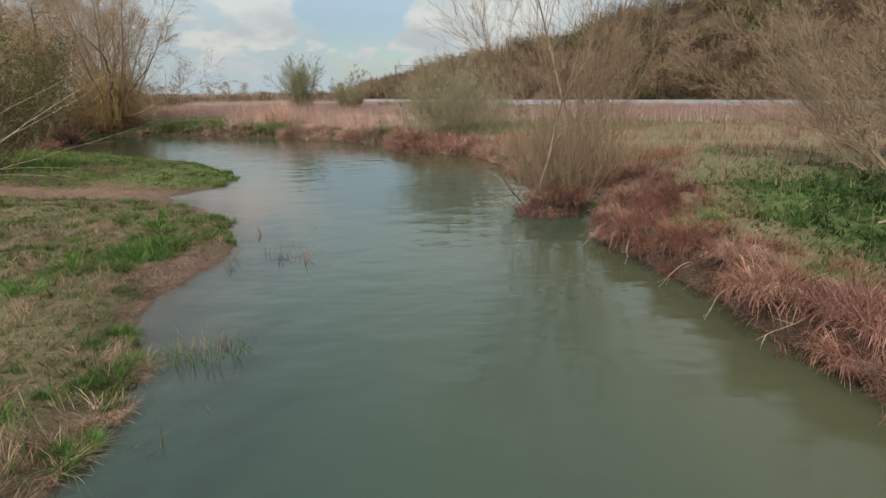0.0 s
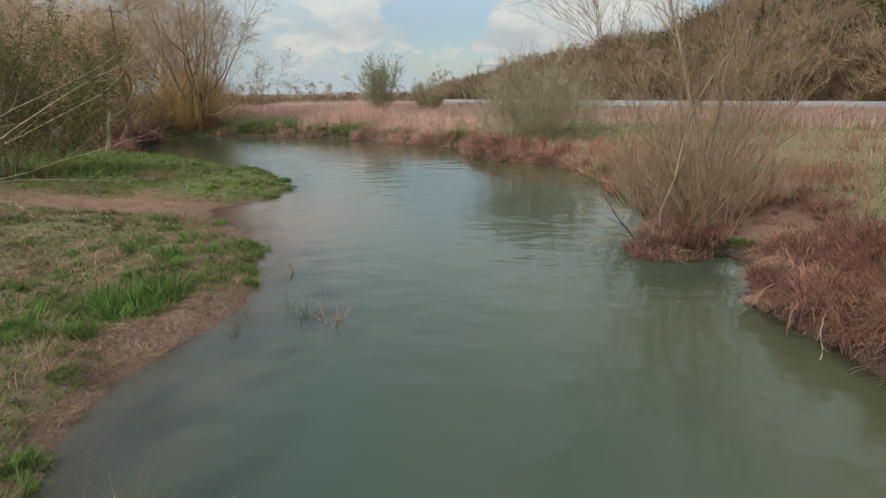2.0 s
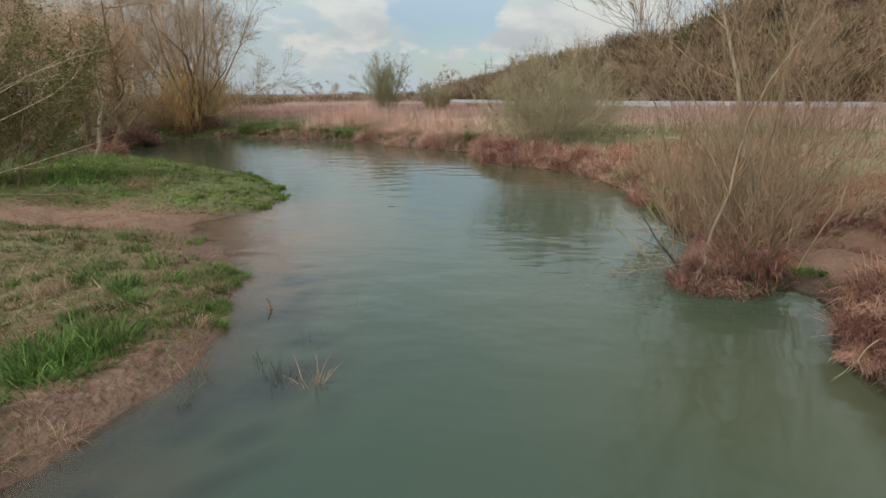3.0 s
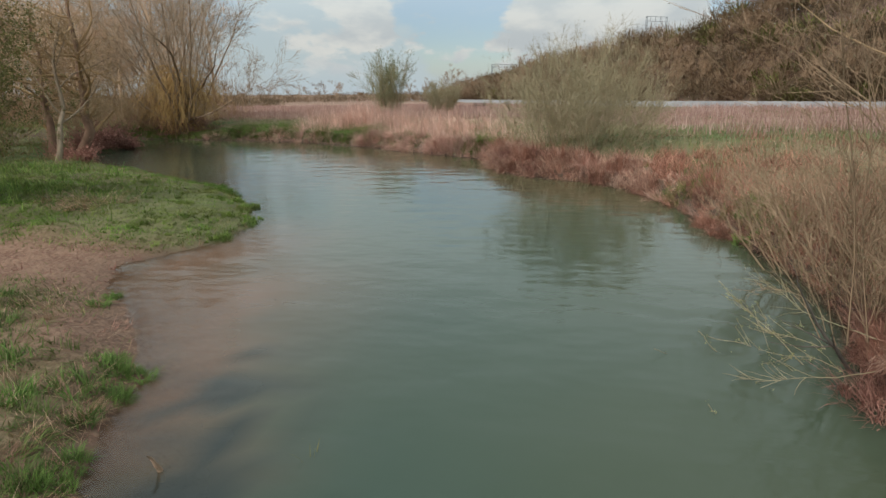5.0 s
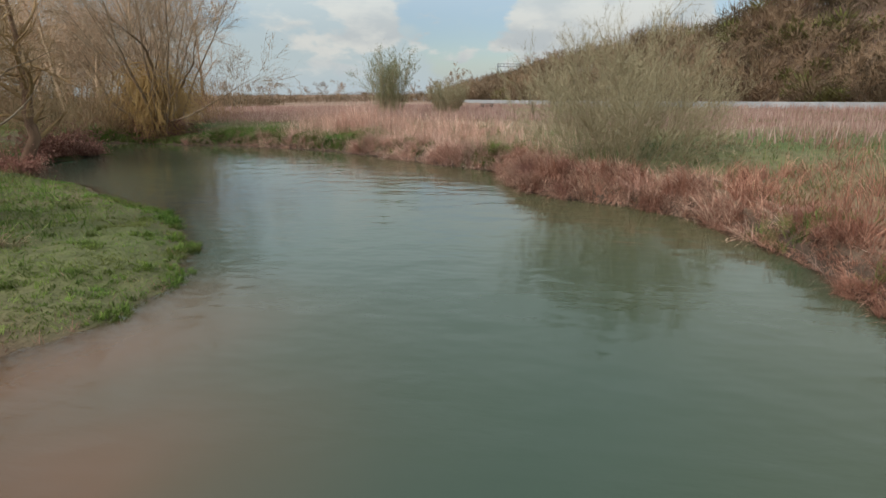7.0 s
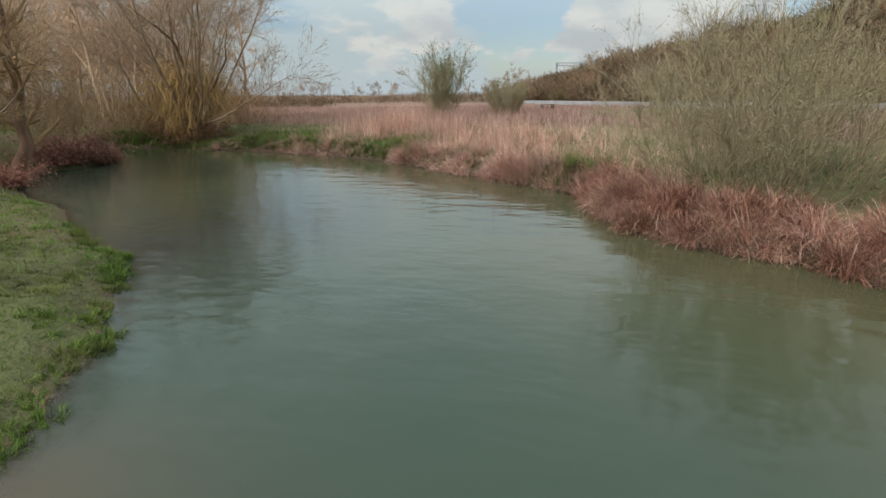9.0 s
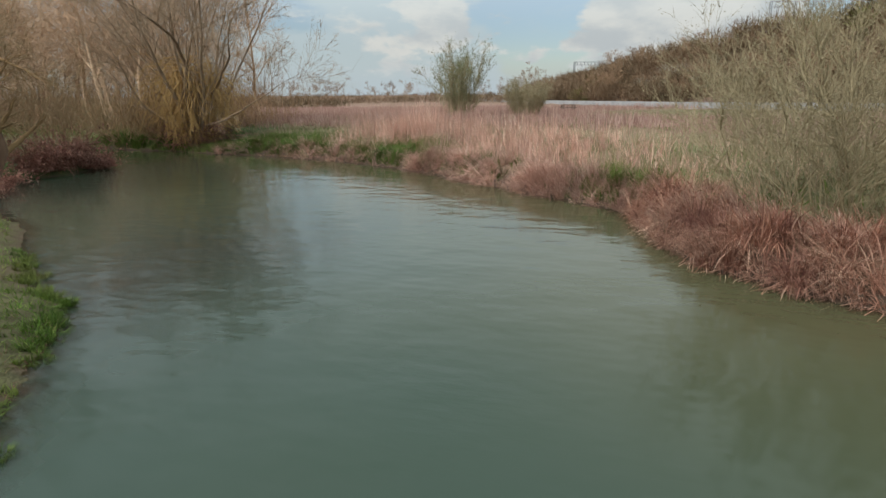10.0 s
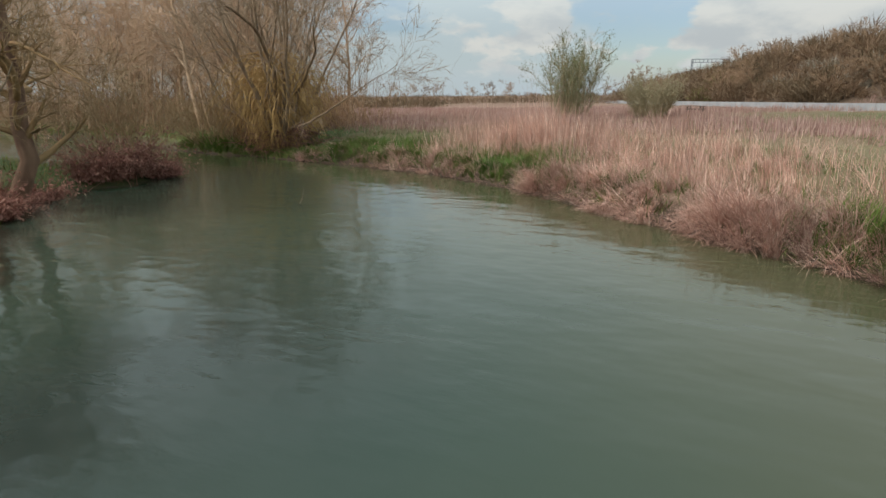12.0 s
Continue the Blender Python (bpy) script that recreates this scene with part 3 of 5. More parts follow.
def turf(name, seed, n, box, keep, h, w, lean, curl, mat, label, heading=None, segs=2, plume=0.0, tall=None, lock=0.0, sway=1.0):
    r = np.random.RandomState(seed)
    b, dr, dl = scatter(r, n, *box, keep=keep)
    m = len(b)
    hd = r.uniform(0, 6.28, m) if heading is None else heading(r, b)
    hs = h * r.uniform(0.5, 1.3, m) * (1 + 0.4 * patchy(b[:, 0], b[:, 1], 1.8, seed + 50))
    if tall is not None:
        hs = hs * tall(b[:, 0], b[:, 1])
    ln, tone = np.abs(r.normal(0, lean, m)), np.zeros(m)
    if lock:
        lx, ly, u, v, q = locks(b[:, 0], b[:, 1], lock, seed)
        b[:, 0] += (lx - b[:, 0]) * 0.3
        b[:, 1] += (ly - b[:, 1]) * 0.3
        b[:, 2] = height(b[:, 0], b[:, 1]) - 0.01
        hd = hd * (1 - sway) + sway * (6.283 * u) + r.normal(0, 0.75, m)
        hs = hs * (0.7 + 0.6 * v)
        ln = lean * (0.5 + 0.9 * q) + r.normal(0, 0.3, m)
        tone = 0.55 * (v - 0.5) + 0.15 * (q - 0.5)
    ch = [blades(r, b, hs, w * r.uniform(0.6, 1.3, m), hd, ln, r.uniform(0.3, 1.2, m) * curl, segs)]
    tones = [np.repeat(tone, 2 * segs + 1)]
    if plume:
        tips = ch[0][0].reshape(-1, 2 * segs + 1, 3)[:, -1][r.uniform(size=m) < 0.08]
        tips = np.repeat(tips, 4, 0) + r.normal(size=(len(tips) * 4, 3)) * np.array([0.03, 0.03, 0.09])
        ch.append(leaves(r, tips, np.full(len(tips), plume)))
        tones.append(np.zeros(4 * len(tips)))
    return tagged(new(name, mesh_np(name, *joined(ch), mat, [("tone", np.concatenate(tones))])), label, "grass", kind="stuff")


def bare(x, y):
    """Trodden mud with hardly any grass: the drinking place, the wet margin and the slip in the bank."""
    slip = smooth(1.15, 0.95, np.hypot((x - 4.75) / 1.25, (y - 14.9) / 1.5))
    return np.clip(1.6 * blob(x, y, -10.5, 17.3, 4.5, 1.0) + 1.1 * blob(x, y, -4.7, 9.6, 0.6, 1.0) + 1.1 * blob(x, y, -6.7, 14.7, 0.9, 1.0) + slip, 0, 1)


def fading(x, y):
    """The low bank's sward thins out away from the water."""
    return smooth(-21, -9, x + 1.2 * patchy(x, y, 0.8, 83)) * smooth(-4, 1, y + patchy(x, y, 0.8, 84))


# the low left bank
turf("short_grass", 1, 300000, (-28, -3, -5, 33), lambda x, y, dr, dl, rt: (~rt) * fading(x + 6, y) * (1 - 0.97 * bare(x, y)) * smooth(0.02, 0.4, dl) * (0.35 + 0.65 * spots(x, y, 1.6, 31, -0.4, 0.3)) * (0.6 + 0.4 * smooth(12, 7, y)) * (1 - 0.7 * smooth(17.5, 19.5, y)),
     0.10, 0.015, 0.7, 0.9, GRASS, "short bright green grass on the low bank", lock=0.22)
turf("spit_grass", 26, 130000, (-20, -7.5, 18, 31), lambda x, y, dr, dl, rt: (~rt) * (1 - 0.97 * bare(x, y)) * smooth(0.1, 0.6, dl) * (0.4 + 0.6 * spots(x, y, 1.1, 32, -0.3, 0.3)),
     0.10, 0.011, 0.7, 0.9, SPIT, "short lime-green grass on the spit", lock=0.25)
turf("rank_grass", 9, 380000, (-22, -3, -4, 16.3), lambda x, y, dr, dl, rt: (~rt) * fading(x, y) * (1 - bare(x, y)) * smooth(0.05, 0.5, dl) * (0.3 + 0.7 * spots(x, y, 2.2, 71, -0.1, 0.4)),
     0.15, 0.009, 0.8, 1.2, LUSH, "rank green grass in patches on the low bank", segs=3, lock=0.28)
turf("dead_grass", 2, 460000, (-22, -3, -4, 16.3), lambda x, y, dr, dl, rt: (~rt) * fading(x, y) * (1 - bare(x, y)) * smooth(0.0, 0.2, dl) * (0.12 + 0.88 * spots(x, y, 2.0, 33, -0.1, 0.45)),
     0.22, 0.006, 1.4, 0.4, STRAW, "flattened straw-coloured dead grass on the low bank", lambda r, b: 4 * patchy(b[:, 0], b[:, 1], 1.2, 77) + r.normal(0, 0.8, len(b)), lock=0.34, sway=0.6)
turf("nettle_patch", 19, 36000, (-24, -9, 18.5, 32), lambda x, y, dr, dl, rt: (~rt) * smooth(0.8, 1.6, dl) * np.clip(1.2 * blob(x, y, -15.4, 22.3, 2.8, 2.4) + blob(x, y, -19.5, 27.5, 3, 3), 0, 1) * (0.3 + 0.7 * spots(x, y, 1.3, 56, -0.3, 0.3)),
     0.3, 0.022, 0.5, 1.0, LUSH, "dark green nettles and rank grass below the shrub", segs=2, lock=0.4)
turf("drift_litter", 10, 62000, (-13, -3, 2, 26), lambda x, y, dr, dl, rt: (~rt) * np.clip(0.6 * bare(x, y) + 0.9 * np.exp(-dl / 0.4) * (0.35 + 0.65 * smooth(8.0, 9.2, y)) + blob(x, y, -4.7, 9.8, 0.6, 1.1), 0, 1) * 0.9,
     0.16, 0.010, 1.45, 0.3, BRAMBLE, "broken russet stems lying on the bare mud", segs=1, lock=0.3)
# the steep right bank
turf("bank_grass", 3, 80000, strip(RIGHT, 1, 27, 1.0), lambda x, y, dr, dl, rt: rt * (1 - bare(x, y)) * (0.6 + 0.4 * spots(x, y, 1.2, 35, -0.5, 0.4)),
     0.25, 0.008, 1.0, 1.4, RUSSET, "russet dead grass drooping over the steep bank",
     lambda r, b: np.pi + r.normal(0, 1.5, len(b)), lock=0.28, sway=0.35)
turf("bank_straw", 24, 6000, strip(RIGHT, 1, 27, 0.9), lambda x, y, dr, dl, rt: rt * (1 - bare(x, y)) * spots(x, y, 1.5, 36, -0.2, 0.5),
     0.34, 0.007, 1.35, 0.5, REED, "pale broken stems lying matted on the steep bank", lambda r, b: np.pi + r.normal(0, 1.2, len(b)), lock=0.3, sway=0.3)
turf("hanging_stem", 25, 5000, strip(RIGHT, 1, 34, 0.10), lambda x, y, dr, dl, rt: rt * smooth(0.3, 0.1, dr) * spots(x, y, 2.5, 38, -0.1, 0.5),
     0.5, 0.007, 1.9, 0.9, REED, "pale dead stems hanging from the lip of the bank", lambda r, b: np.pi + r.normal(0, 0.5, len(b)), 3)
turf("bank_green", 11, 36000, strip(RIGHT, 2, 28, 1.3), lambda x, y, dr, dl, rt: rt * (1 - bare(x, y)) * spots(x, y, 1.6, 73, -0.1, 0.4) * (0.5 + 0.5 * smooth(14, 17, y)),
     0.26, 0.014, 0.5, 1.2, GRASS, "green grass tufts on the sloping bank", segs=3, lock=0.3)
turf("sedge", 4, 14000, strip(RIGHT, 26.5, 35, 0.9), lambda x, y, dr, dl, rt: rt * (x < 2.4) * 1.0,
     0.58, 0.013, 0.8, 1.7, SEDGE, "russet dead sedge hanging over the river's edge", lambda r, b: np.pi * 1.2 + r.normal(0, 1.1, len(b)), 3, lock=0.36, sway=0.3)
def fresh(x, y):
    """Fresh grass between the reeds on the far bend."""
    return np.clip(1.5 * blob(x, y, -13, 44.3, 2.8, 2.1) + 1.5 * blob(x, y, -21, 48.0, 3.6, 2.2) + 0.9 * blob(x, y, -3.6, 36.7, 1.3, 1.3), 0, 1)


REED_TALL = lambda x, y: (0.55 + 0.5 * smooth(-5.0, -9.5, x)) * (1 + 0.45 * patchy(x, y, 0.8, 63))
turf("reed_bed", 5, 130000, (-22, 2, 33, 58), lambda x, y, dr, dl, rt: rt * smooth(0.5, 1.8, dr) * smooth(11, 5, dr) * smooth(-20, -15, x) * (0.12 + 0.88 * spots(x, y, 1.5, 37, -0.2, 0.4)) * smooth(33, 36, y - 0.5 * x) * (0.2 + 0.8 * smooth(-2.0, -6.0, x)) * (1 - fresh(x, y)),
     0.95, 0.011, 0.26, 0.5, REED, "dry pinkish reeds standing on the bank", tall=REED_TALL, lock=0.5, sway=0.25)
turf("tall_reed", 20, 16000, (-22, 2, 33, 58), lambda x, y, dr, dl, rt: rt * smooth(0.8, 2.0, dr) * smooth(9, 4, dr) * smooth(-20, -13, x) * (0.2 + 0.8 * spots(x, y, 1.0, 40, -0.2, 0.5)) * smooth(33, 36, y - 0.5 * x) * (0.2 + 0.8 * smooth(-2.0, -6.0, x)),
     1.5, 0.015, 0.10, 0.25, REED, "tall pale reed stalks standing above the bed", plume=0.03, tall=REED_TALL)
turf("leaning_reed", 17, 46000, (-22, 2, 33, 56), lambda x, y, dr, dl, rt: rt * smooth(0.2, 0.8, dr) * smooth(7, 3, dr) * smooth(-20, -15, x) * spots(x, y, 1.0, 39, -0.3, 0.4) * smooth(33, 36, y - 0.5 * x) * (0.2 + 0.8 * smooth(-2.0, -6.0, x)) * (1 - fresh(x, y)),
     0.95, 0.011, 0.85, 0.6, REED, "dry reeds bent over by the wind", lambda r, b: 3.4 + 2.2 * patchy(b[:, 0], b[:, 1], 0.9, 58) + r.normal(0, 0.5, len(b)), lock=0.6, sway=0.25)
turf("reed_litter", 6, 70000, strip(RIGHT, 35.5, 47, 0.9), lambda x, y, dr, dl, rt: rt * (1 - 0.85 * fresh(x, y)) * (0.35 + 0.65 * spots(x, y, 1.4, 75, -0.4, 0.3)),
     0.62, 0.012, 1.0, 0.9, REED, "broken dry reeds leaning over the water", lambda r, b: np.pi * 1.3 + r.normal(0, 1.2, len(b)), lock=0.5, sway=0.2)
turf("waterside_green", 12, 80000, strip(RIGHT, 33, 49, 1.7), lambda x, y, dr, dl, rt: rt * smooth(0.05, 0.3, dr) * np.clip(1.3 * fresh(x, y) + 0.7 * blob(x, y, -8, 40.5, 1, 1) + 0.2 * spots(x, y, 1.5, 76, 0.1, 0.6) + smooth(-25, -28, x), 0, 1),
     0.38, 0.02, 0.6, 1.1, SPIT, "fresh green grass at the water's edge", lock=0.4)
turf("bed_green", 18, 52000, (-20, 3, 34, 56), lambda x, y, dr, dl, rt: rt * smooth(0.8, 2, dr) * smooth(9, 4, dr) * np.clip(spots(x, y, 1.1, 78, 0.0, 0.45) + 0.45 * smooth(-6.5, -2.5, x), 0, 1),
     0.26, 0.011, 0.5, 1.0, MEADOW, "green growth among the reeds", segs=3, lock=0.4)
# the meadow behind
turf("field_grass", 7, 170000, (-30, 45, 6, 85), lambda x, y, dr, dl, rt: rt * smooth(1.5, 4, dr) * (0.25 + 0.65 * spots(x, y, 0.5, 43, -0.5, 0.4)),
     0.28, 0.018, 0.6, 0.8, FIELDSTRAW, "rough pale meadow grass", segs=1, lock=0.6)
turf("nettle_bed", 22, 60000, (4.5, 14, 2, 15), lambda x, y, dr, dl, rt: rt * smooth(1.5, 2.1, dr) * np.clip(1.7 * blob(x, y, 8.2, 8.6, 2.8, 4.5), 0, 1) * (0.55 + 0.45 * spots(x, y, 1.4, 55, -0.4, 0.3)),
     0.17, 0.022, 0.8, 1.0, NETTLE, "dark green nettles behind the steep bank", lock=0.3)
turf("field_green", 8, 150000, (-30, 40, 5, 70), lambda x, y, dr, dl, rt: rt * smooth(1.2, 3, dr) * np.clip(spots(x, y, 0.45, 41, -0.2, 0.5) + blob(x, y, 8.0, 9.5, 2.6, 4) + blob(x, y, 8, 36, 8, 4) + 1.2 * blob(x, y, 7.3, 18.6, 2.5, 2.5), 0, 1),
     0.22, 0.028, 0.5, 0.8, MEADOW, "dull green meadow grass", segs=1, lock=0.6)
turf("red_dock", 13, 110000, (-25, 60, 34, 108), lambda x, y, dr, dl, rt: rt * smooth(9, 16, dr + 3 * patchy(x, y, 0.2, 91)) * smooth(0.55, 0.1, blob(x, y, 6, 82, 12, 16)) * (0.4 + 0.6 * spots(x, y, 0.4, 92, -0.5, 0.2)),
     0.62, 0.045, 0.2, 0.3, DOCK, "reddish dead dock and willowherb stems across the meadow", segs=1)
turf("field_dock", 23, 26000, (3, 26, 11, 40), lambda x, y, dr, dl, rt: rt * (1 - bare(x, y)) * smooth(1.0, 2.2, dr) * spots(x, y, 0.9, 94, 0.05, 0.55) * (1 - np.clip(2 * blob(x, y, 8.2, 9.0, 3.0, 4.7), 0, 1)),
     0.45, 0.016, 0.3, 0.5, RUSSET, "scattered reddish dead stems in the meadow", lock=0.5)
turf("bank_rank", 27, 42000, (2.6, 9, 16, 29), lambda x, y, dr, dl, rt: rt * smooth(0.3, 0.8, dr) * smooth(5.5, 2.5, dr) * (0.2 + 0.8 * spots(x, y, 1.0, 81, -0.4, 0.3)),
     0.5, 0.010, 0.5, 0.9, RUSSET, "rank russet dead grass on top of the bank", segs=3, lock=0.4)
turf("left_meadow", 14, 60000, (-75, -20, 52, 120), lambda x, y, dr, dl, rt: rt * smooth(5, 9, dr) * (0.4 + 0.6 * spots(x, y, 0.25, 93, -0.4, 0.4)),
     0.5, 0.06, 0.3, 0.4, DOCK, "brown dead growth over the far meadow", segs=1)


def water_way(x, y):
    """The angle in which the river lies from a point on the right bank."""
    d = line_distance(np.array([x - 0.1, x + 0.1, x, x]), np.array([y, y, y - 0.1, y + 0.1]), RIGHT)
    return math.atan2(d[2] - d[3], d[0] - d[1])


def tussock(name, seed, n, rad, h, w, mat, label, bias=0.0, lean=0.35, curl=1.8):
    """One tussock at the origin: locks of blades that arch outwards, and towards -x by bias."""
    r = np.random.RandomState(seed)
    m = max(9, n // 8)
    a, k = r.uniform(0, 6.28, m), rad * np.sqrt(r.uniform(size=m))
    head = np.arctan2(np.sin(a), np.cos(a) - bias) + r.normal(0, 0.8, m)
    tilt = np.where(r.uniform(size=m) < 0.22, r.uniform(1.1, 1.9, m), np.abs(r.normal(lean, 0.35, m)))
    bend, long, tone = curl * r.uniform(0.1, 1.3, m), r.uniform(0.5, 1.15, m), r.normal(0, 0.2, m)
    i = r.randint(0, m, n)
    x, y = k[i] * np.cos(a[i]) + r.normal(0, 0.09 * rad, n), k[i] * np.sin(a[i]) + r.normal(0, 0.09 * rad, n)
    b = np.stack([x, y, 0.25 * h * np.clip(1 - (k[i] / rad) ** 2, 0, 1) - 0.06], -1)
    v, f = blades(r, b, h * long[i] * r.uniform(0.6, 1.15, n), w * r.uniform(0.5, 1.3, n), head[i] + r.normal(0, 0.5, n), tilt[i] + r.normal(0, 0.22, n), bend[i] * r.uniform(0.7, 1.25, n), 3)
    return tagged(new(name, mesh_np(name, v, f, mat, [("tone", np.repeat(np.clip(tone, -0.5, 0.55)[i], 7))])), label, "tussock")


def set_out(kinds, spots_list, group, seed):
    """The first spots take the kinds themselves, the rest take copies. A spot: x, y, heading in degrees, size."""
    r = np.random.RandomState(seed)
    for i, (x, y, head, size) in enumerate(spots_list):
        m = pose(x, y, ground_z(x, y), 0, 0, head) @ Matrix.Scale(size, 4)
        if i < len(kinds):
            kinds[i].matrix_basis = m
            tagged(kinds[i], group=group)
        else:
            k = kinds[r.randint(len(kinds))]
            copy_thing(k, m @ Matrix.Scale(1 / k.scale[0], 4))


def along(pts, step, y0, y1, offs, seed, jitter=0.25, size=(0.7, 1.2), gap=-0.55):
    """Spots beside a bank's line, at the given distances from its edge, between two values of y."""
    r = np.random.RandomState(seed)
    res = []
    for (ax, ay), (bx, by) in zip(pts, pts[1:]):
        L = math.hypot(bx - ax, by - ay)
        nx, ny = (by - ay) / L, -(bx - ax) / L
        for k in range(max(1, int(L / step))):
            for o in offs:
                u = (k + r.uniform()) / max(1, int(L / step))
                x, y = ax + (bx - ax) * u + nx * o + r.normal(0, jitter), ay + (by - ay) * u + ny * o + r.normal(0, jitter)
                if y0 < y < y1 and not inside(np.array([x]), np.array([y]), RIGHT + LEFT)[0] and bare(np.array([x]), np.array([y]))[0] < 0.4 and patchy(np.array([x]), np.array([y]), 1.3, 61)[0] > gap:
                    res.append((x, y, math.degrees(water_way(x, y)) + 180 + r.normal(0, 20), r.uniform(*size)))
    return res


russet = [tussock("dead_grass_tussock", 100 + i, 800, 0.36, 0.40, 0.0075, mat, "%s dead grass tussock hanging over the steep river bank" % hue, 0.9, 0.6, 2.1)
          for i, (mat, hue) in enumerate([(RUSSET, "russet"), (BRAMBLE, "dark red-brown"), (RUSSET, "russet"), (BRAMBLE, "dark red-brown"), (RUSSET, "russet"), (SEDGE, "pale russet")])]
set_out(russet, along(RIGHT, 0.48, 1.5, 12.6, (0.15, 0.5), 1, 0.12, (0.6, 1.3), -0.75) + along(RIGHT, 0.8, 1.5, 12.6, (0.9, 1.35), 21, 0.3, (0.5, 1.0), -0.35) + [(3.45, 11.3, 0, 0.8), (3.6, 11.8, 30, 0.85), (3.9, 12.1, 60, 1.1), (4.4, 12.4, 70, 1.2), (4.9, 12.6, 80, 1.25), (5.4, 12.7, 80, 1.2), (4.7, 12.1, 80, 1.1), (5.2, 12.2, 80, 1.1), (4.1, 12.2, 65, 1.2)]
        + [(2.45, 13.95, 0, 0.9), (2.8, 13.85, 70, 0.75), (3.2, 14.0, 80, 0.8), (2.5, 14.5, -20, 0.8), (2.75, 15.0, -30, 0.85), (3.3, 14.6, 40, 0.6), (3.0, 15.6, -20, 0.9), (3.4, 16.2, -20, 0.9), (3.3, 15.1, 120, 0.6), (3.65, 15.2, 200, 1.0), (3.9, 15.8, 210, 1.15), (4.2, 16.3, 240, 1.2), (3.5, 15.7, 0, 1.1), (2.3, 14.1, 10, 1.25), (3.35, 14.25, 75, 1.1), (2.9, 14.2, 90, 1.2)] + [(5.8, 16.2, 200, 0.9), (5.3, 16.5, 240, 0.9), (6.1, 15.4, 160, 0.9), (4.6, 16.6, 270, 0.8)]
        + along(RIGHT, 0.5, 13.0, 16.5, (0.06,), 22, 0.08, (0.5, 0.9), -0.2) + along(RIGHT, 1.2, 15, 26, (0.1, 1.2), 2), "tussocks on the steep bank", 3)
sedges = [tussock("sedge_tussock", 110 + i, 460, 0.34, 0.74, 0.013, mat, "%s sedge tussock drooping into the river" % hue, 0.8, 0.5, 2.5) for i, (mat, hue) in enumerate([(RUSSET, "russet"), (SEDGE, "pale russet"), (RUSSET, "russet"), (REED, "pale pink-brown"), (BRAMBLE, "dark red-brown")])]
set_out(sedges, [q for q in along(RIGHT, 0.62, 26.5, 35.2, (0.22, 0.7, 1.25), 4, 0.14) if q[0] < 2.2], "sedge tussocks under the pussy willow", 5)
reeds = [tussock("reed_clump", 120 + i, 340, 0.35, 0.9, 0.010, REED, "clump of dry leaning reeds on the river's edge", 0.8, 0.85, 1.3) for i in range(3)]
set_out(reeds, [q for q in along(RIGHT, 1.6, 35.2, 46.5, (0.45, 1.2), 6) if float(fresh(np.array([q[0]]), np.array([q[1]]))[0]) < 0.4], "reed clumps along the bank", 7)


def left_spots(seed, n, x0, x1, y0, y1, lo, hi, size):
    r = np.random.RandomState(seed)
    res = []
    while len(res) < n:
        x, y = r.uniform(x0, x1), r.uniform(y0, y1)
        dr, dl, wet = (float(v[0]) for v in banks(np.array([x]), np.array([y])))
        if not wet and dl < dr and lo < dl < hi and bare(np.array([x]), np.array([y]))[0] < 0.4:
            res.append((x, y, r.uniform(0, 360), r.uniform(*size)))
    return res


green_t = [tussock("green_tussock", 130 + i, 360, 0.24, 0.27, 0.010, TUFT, "bright green grass tussock on the low bank", 0.0, 0.3, 1.4) for i in range(3)]
set_out(green_t, [(-5.55, 9.6, 20, 1.4), (-5.3, 9.7, 70, 1.4), (-5.9, 10.2, 120, 1.5), (-5.15, 10.4, 160, 1.3), (-5.7, 10.5, 200, 1.5), (-6.0, 9.7, 250, 1.2), (-5.5, 10.3, 0, 1.6), (-5.2, 10.0, 40, 1.5), (-5.75, 9.9, 80, 1.5), (-5.4, 10.7, 80, 1.4),  (-6.4, 12.2, 0, 1.1), (-6.0, 12.8, 0, 1.0), (-5.6, 13.2, 60, 1.0), (-6.6, 13.4, 60, 1.0), (3.95, 14.45, 0, 0.8), (4.2, 14.35, 90, 0.7), (2.6, 20.9, 0, 1.0), (3.0, 20.3, 70, 0.9), (3.3, 21.2, 70, 0.9), (4.5, 9.6, 0, 0.9), (4.8, 9.3, 90, 0.8), (4.4, 10.1, 40, 0.7), (5.0, 10.2, 10, 0.9), (4.9, 6.9, 10, 0.8), (5.3, 7.4, 60, 0.9),
        (-3.6, 36.7, 0, 1.2), (-3.2, 37.0, 50, 1.3), (-3.9, 37.2, 90, 1.2), (-3.4, 37.6, 20, 1.2), (-2.9, 36.5, 70, 1.2), (-12.2, 43.6, 0, 1.3), (-12.9, 44.0, 40, 1.4), (-13.5, 44.3, 80, 1.4), (-14.0, 44.6, 10, 1.3), (-12.6, 44.8, 60, 1.3), (-13.4, 45.2, 60, 1.3), (-11.7, 43.9, 15, 1.2),
        (-19.5, 46.9, 0, 1.5), (-20.5, 47.2, 0, 1.5), (-21.5, 47.3, 40, 1.5), (-22.3, 47.2, 70, 1.4), (-20.0, 47.9, 0, 1.5), (-21.0, 48.2, 20, 1.5), (-22.0, 48.2, 60, 1.5), (-19.0, 47.6, 60, 1.4)]
        + left_spots(8, 46, -11, -3, 1.5, 16, 0.15, 5, (0.5, 1.0)) + left_spots(18, 22, -4.4, -2.8, 2, 8, 0.0, 0.4, (0.4, 0.8)) + left_spots(19, 14, -7.5, -4.5, 11, 16, 0.0, 0.4, (0.5, 0.8)), "green tussocks on the river bank", 10)
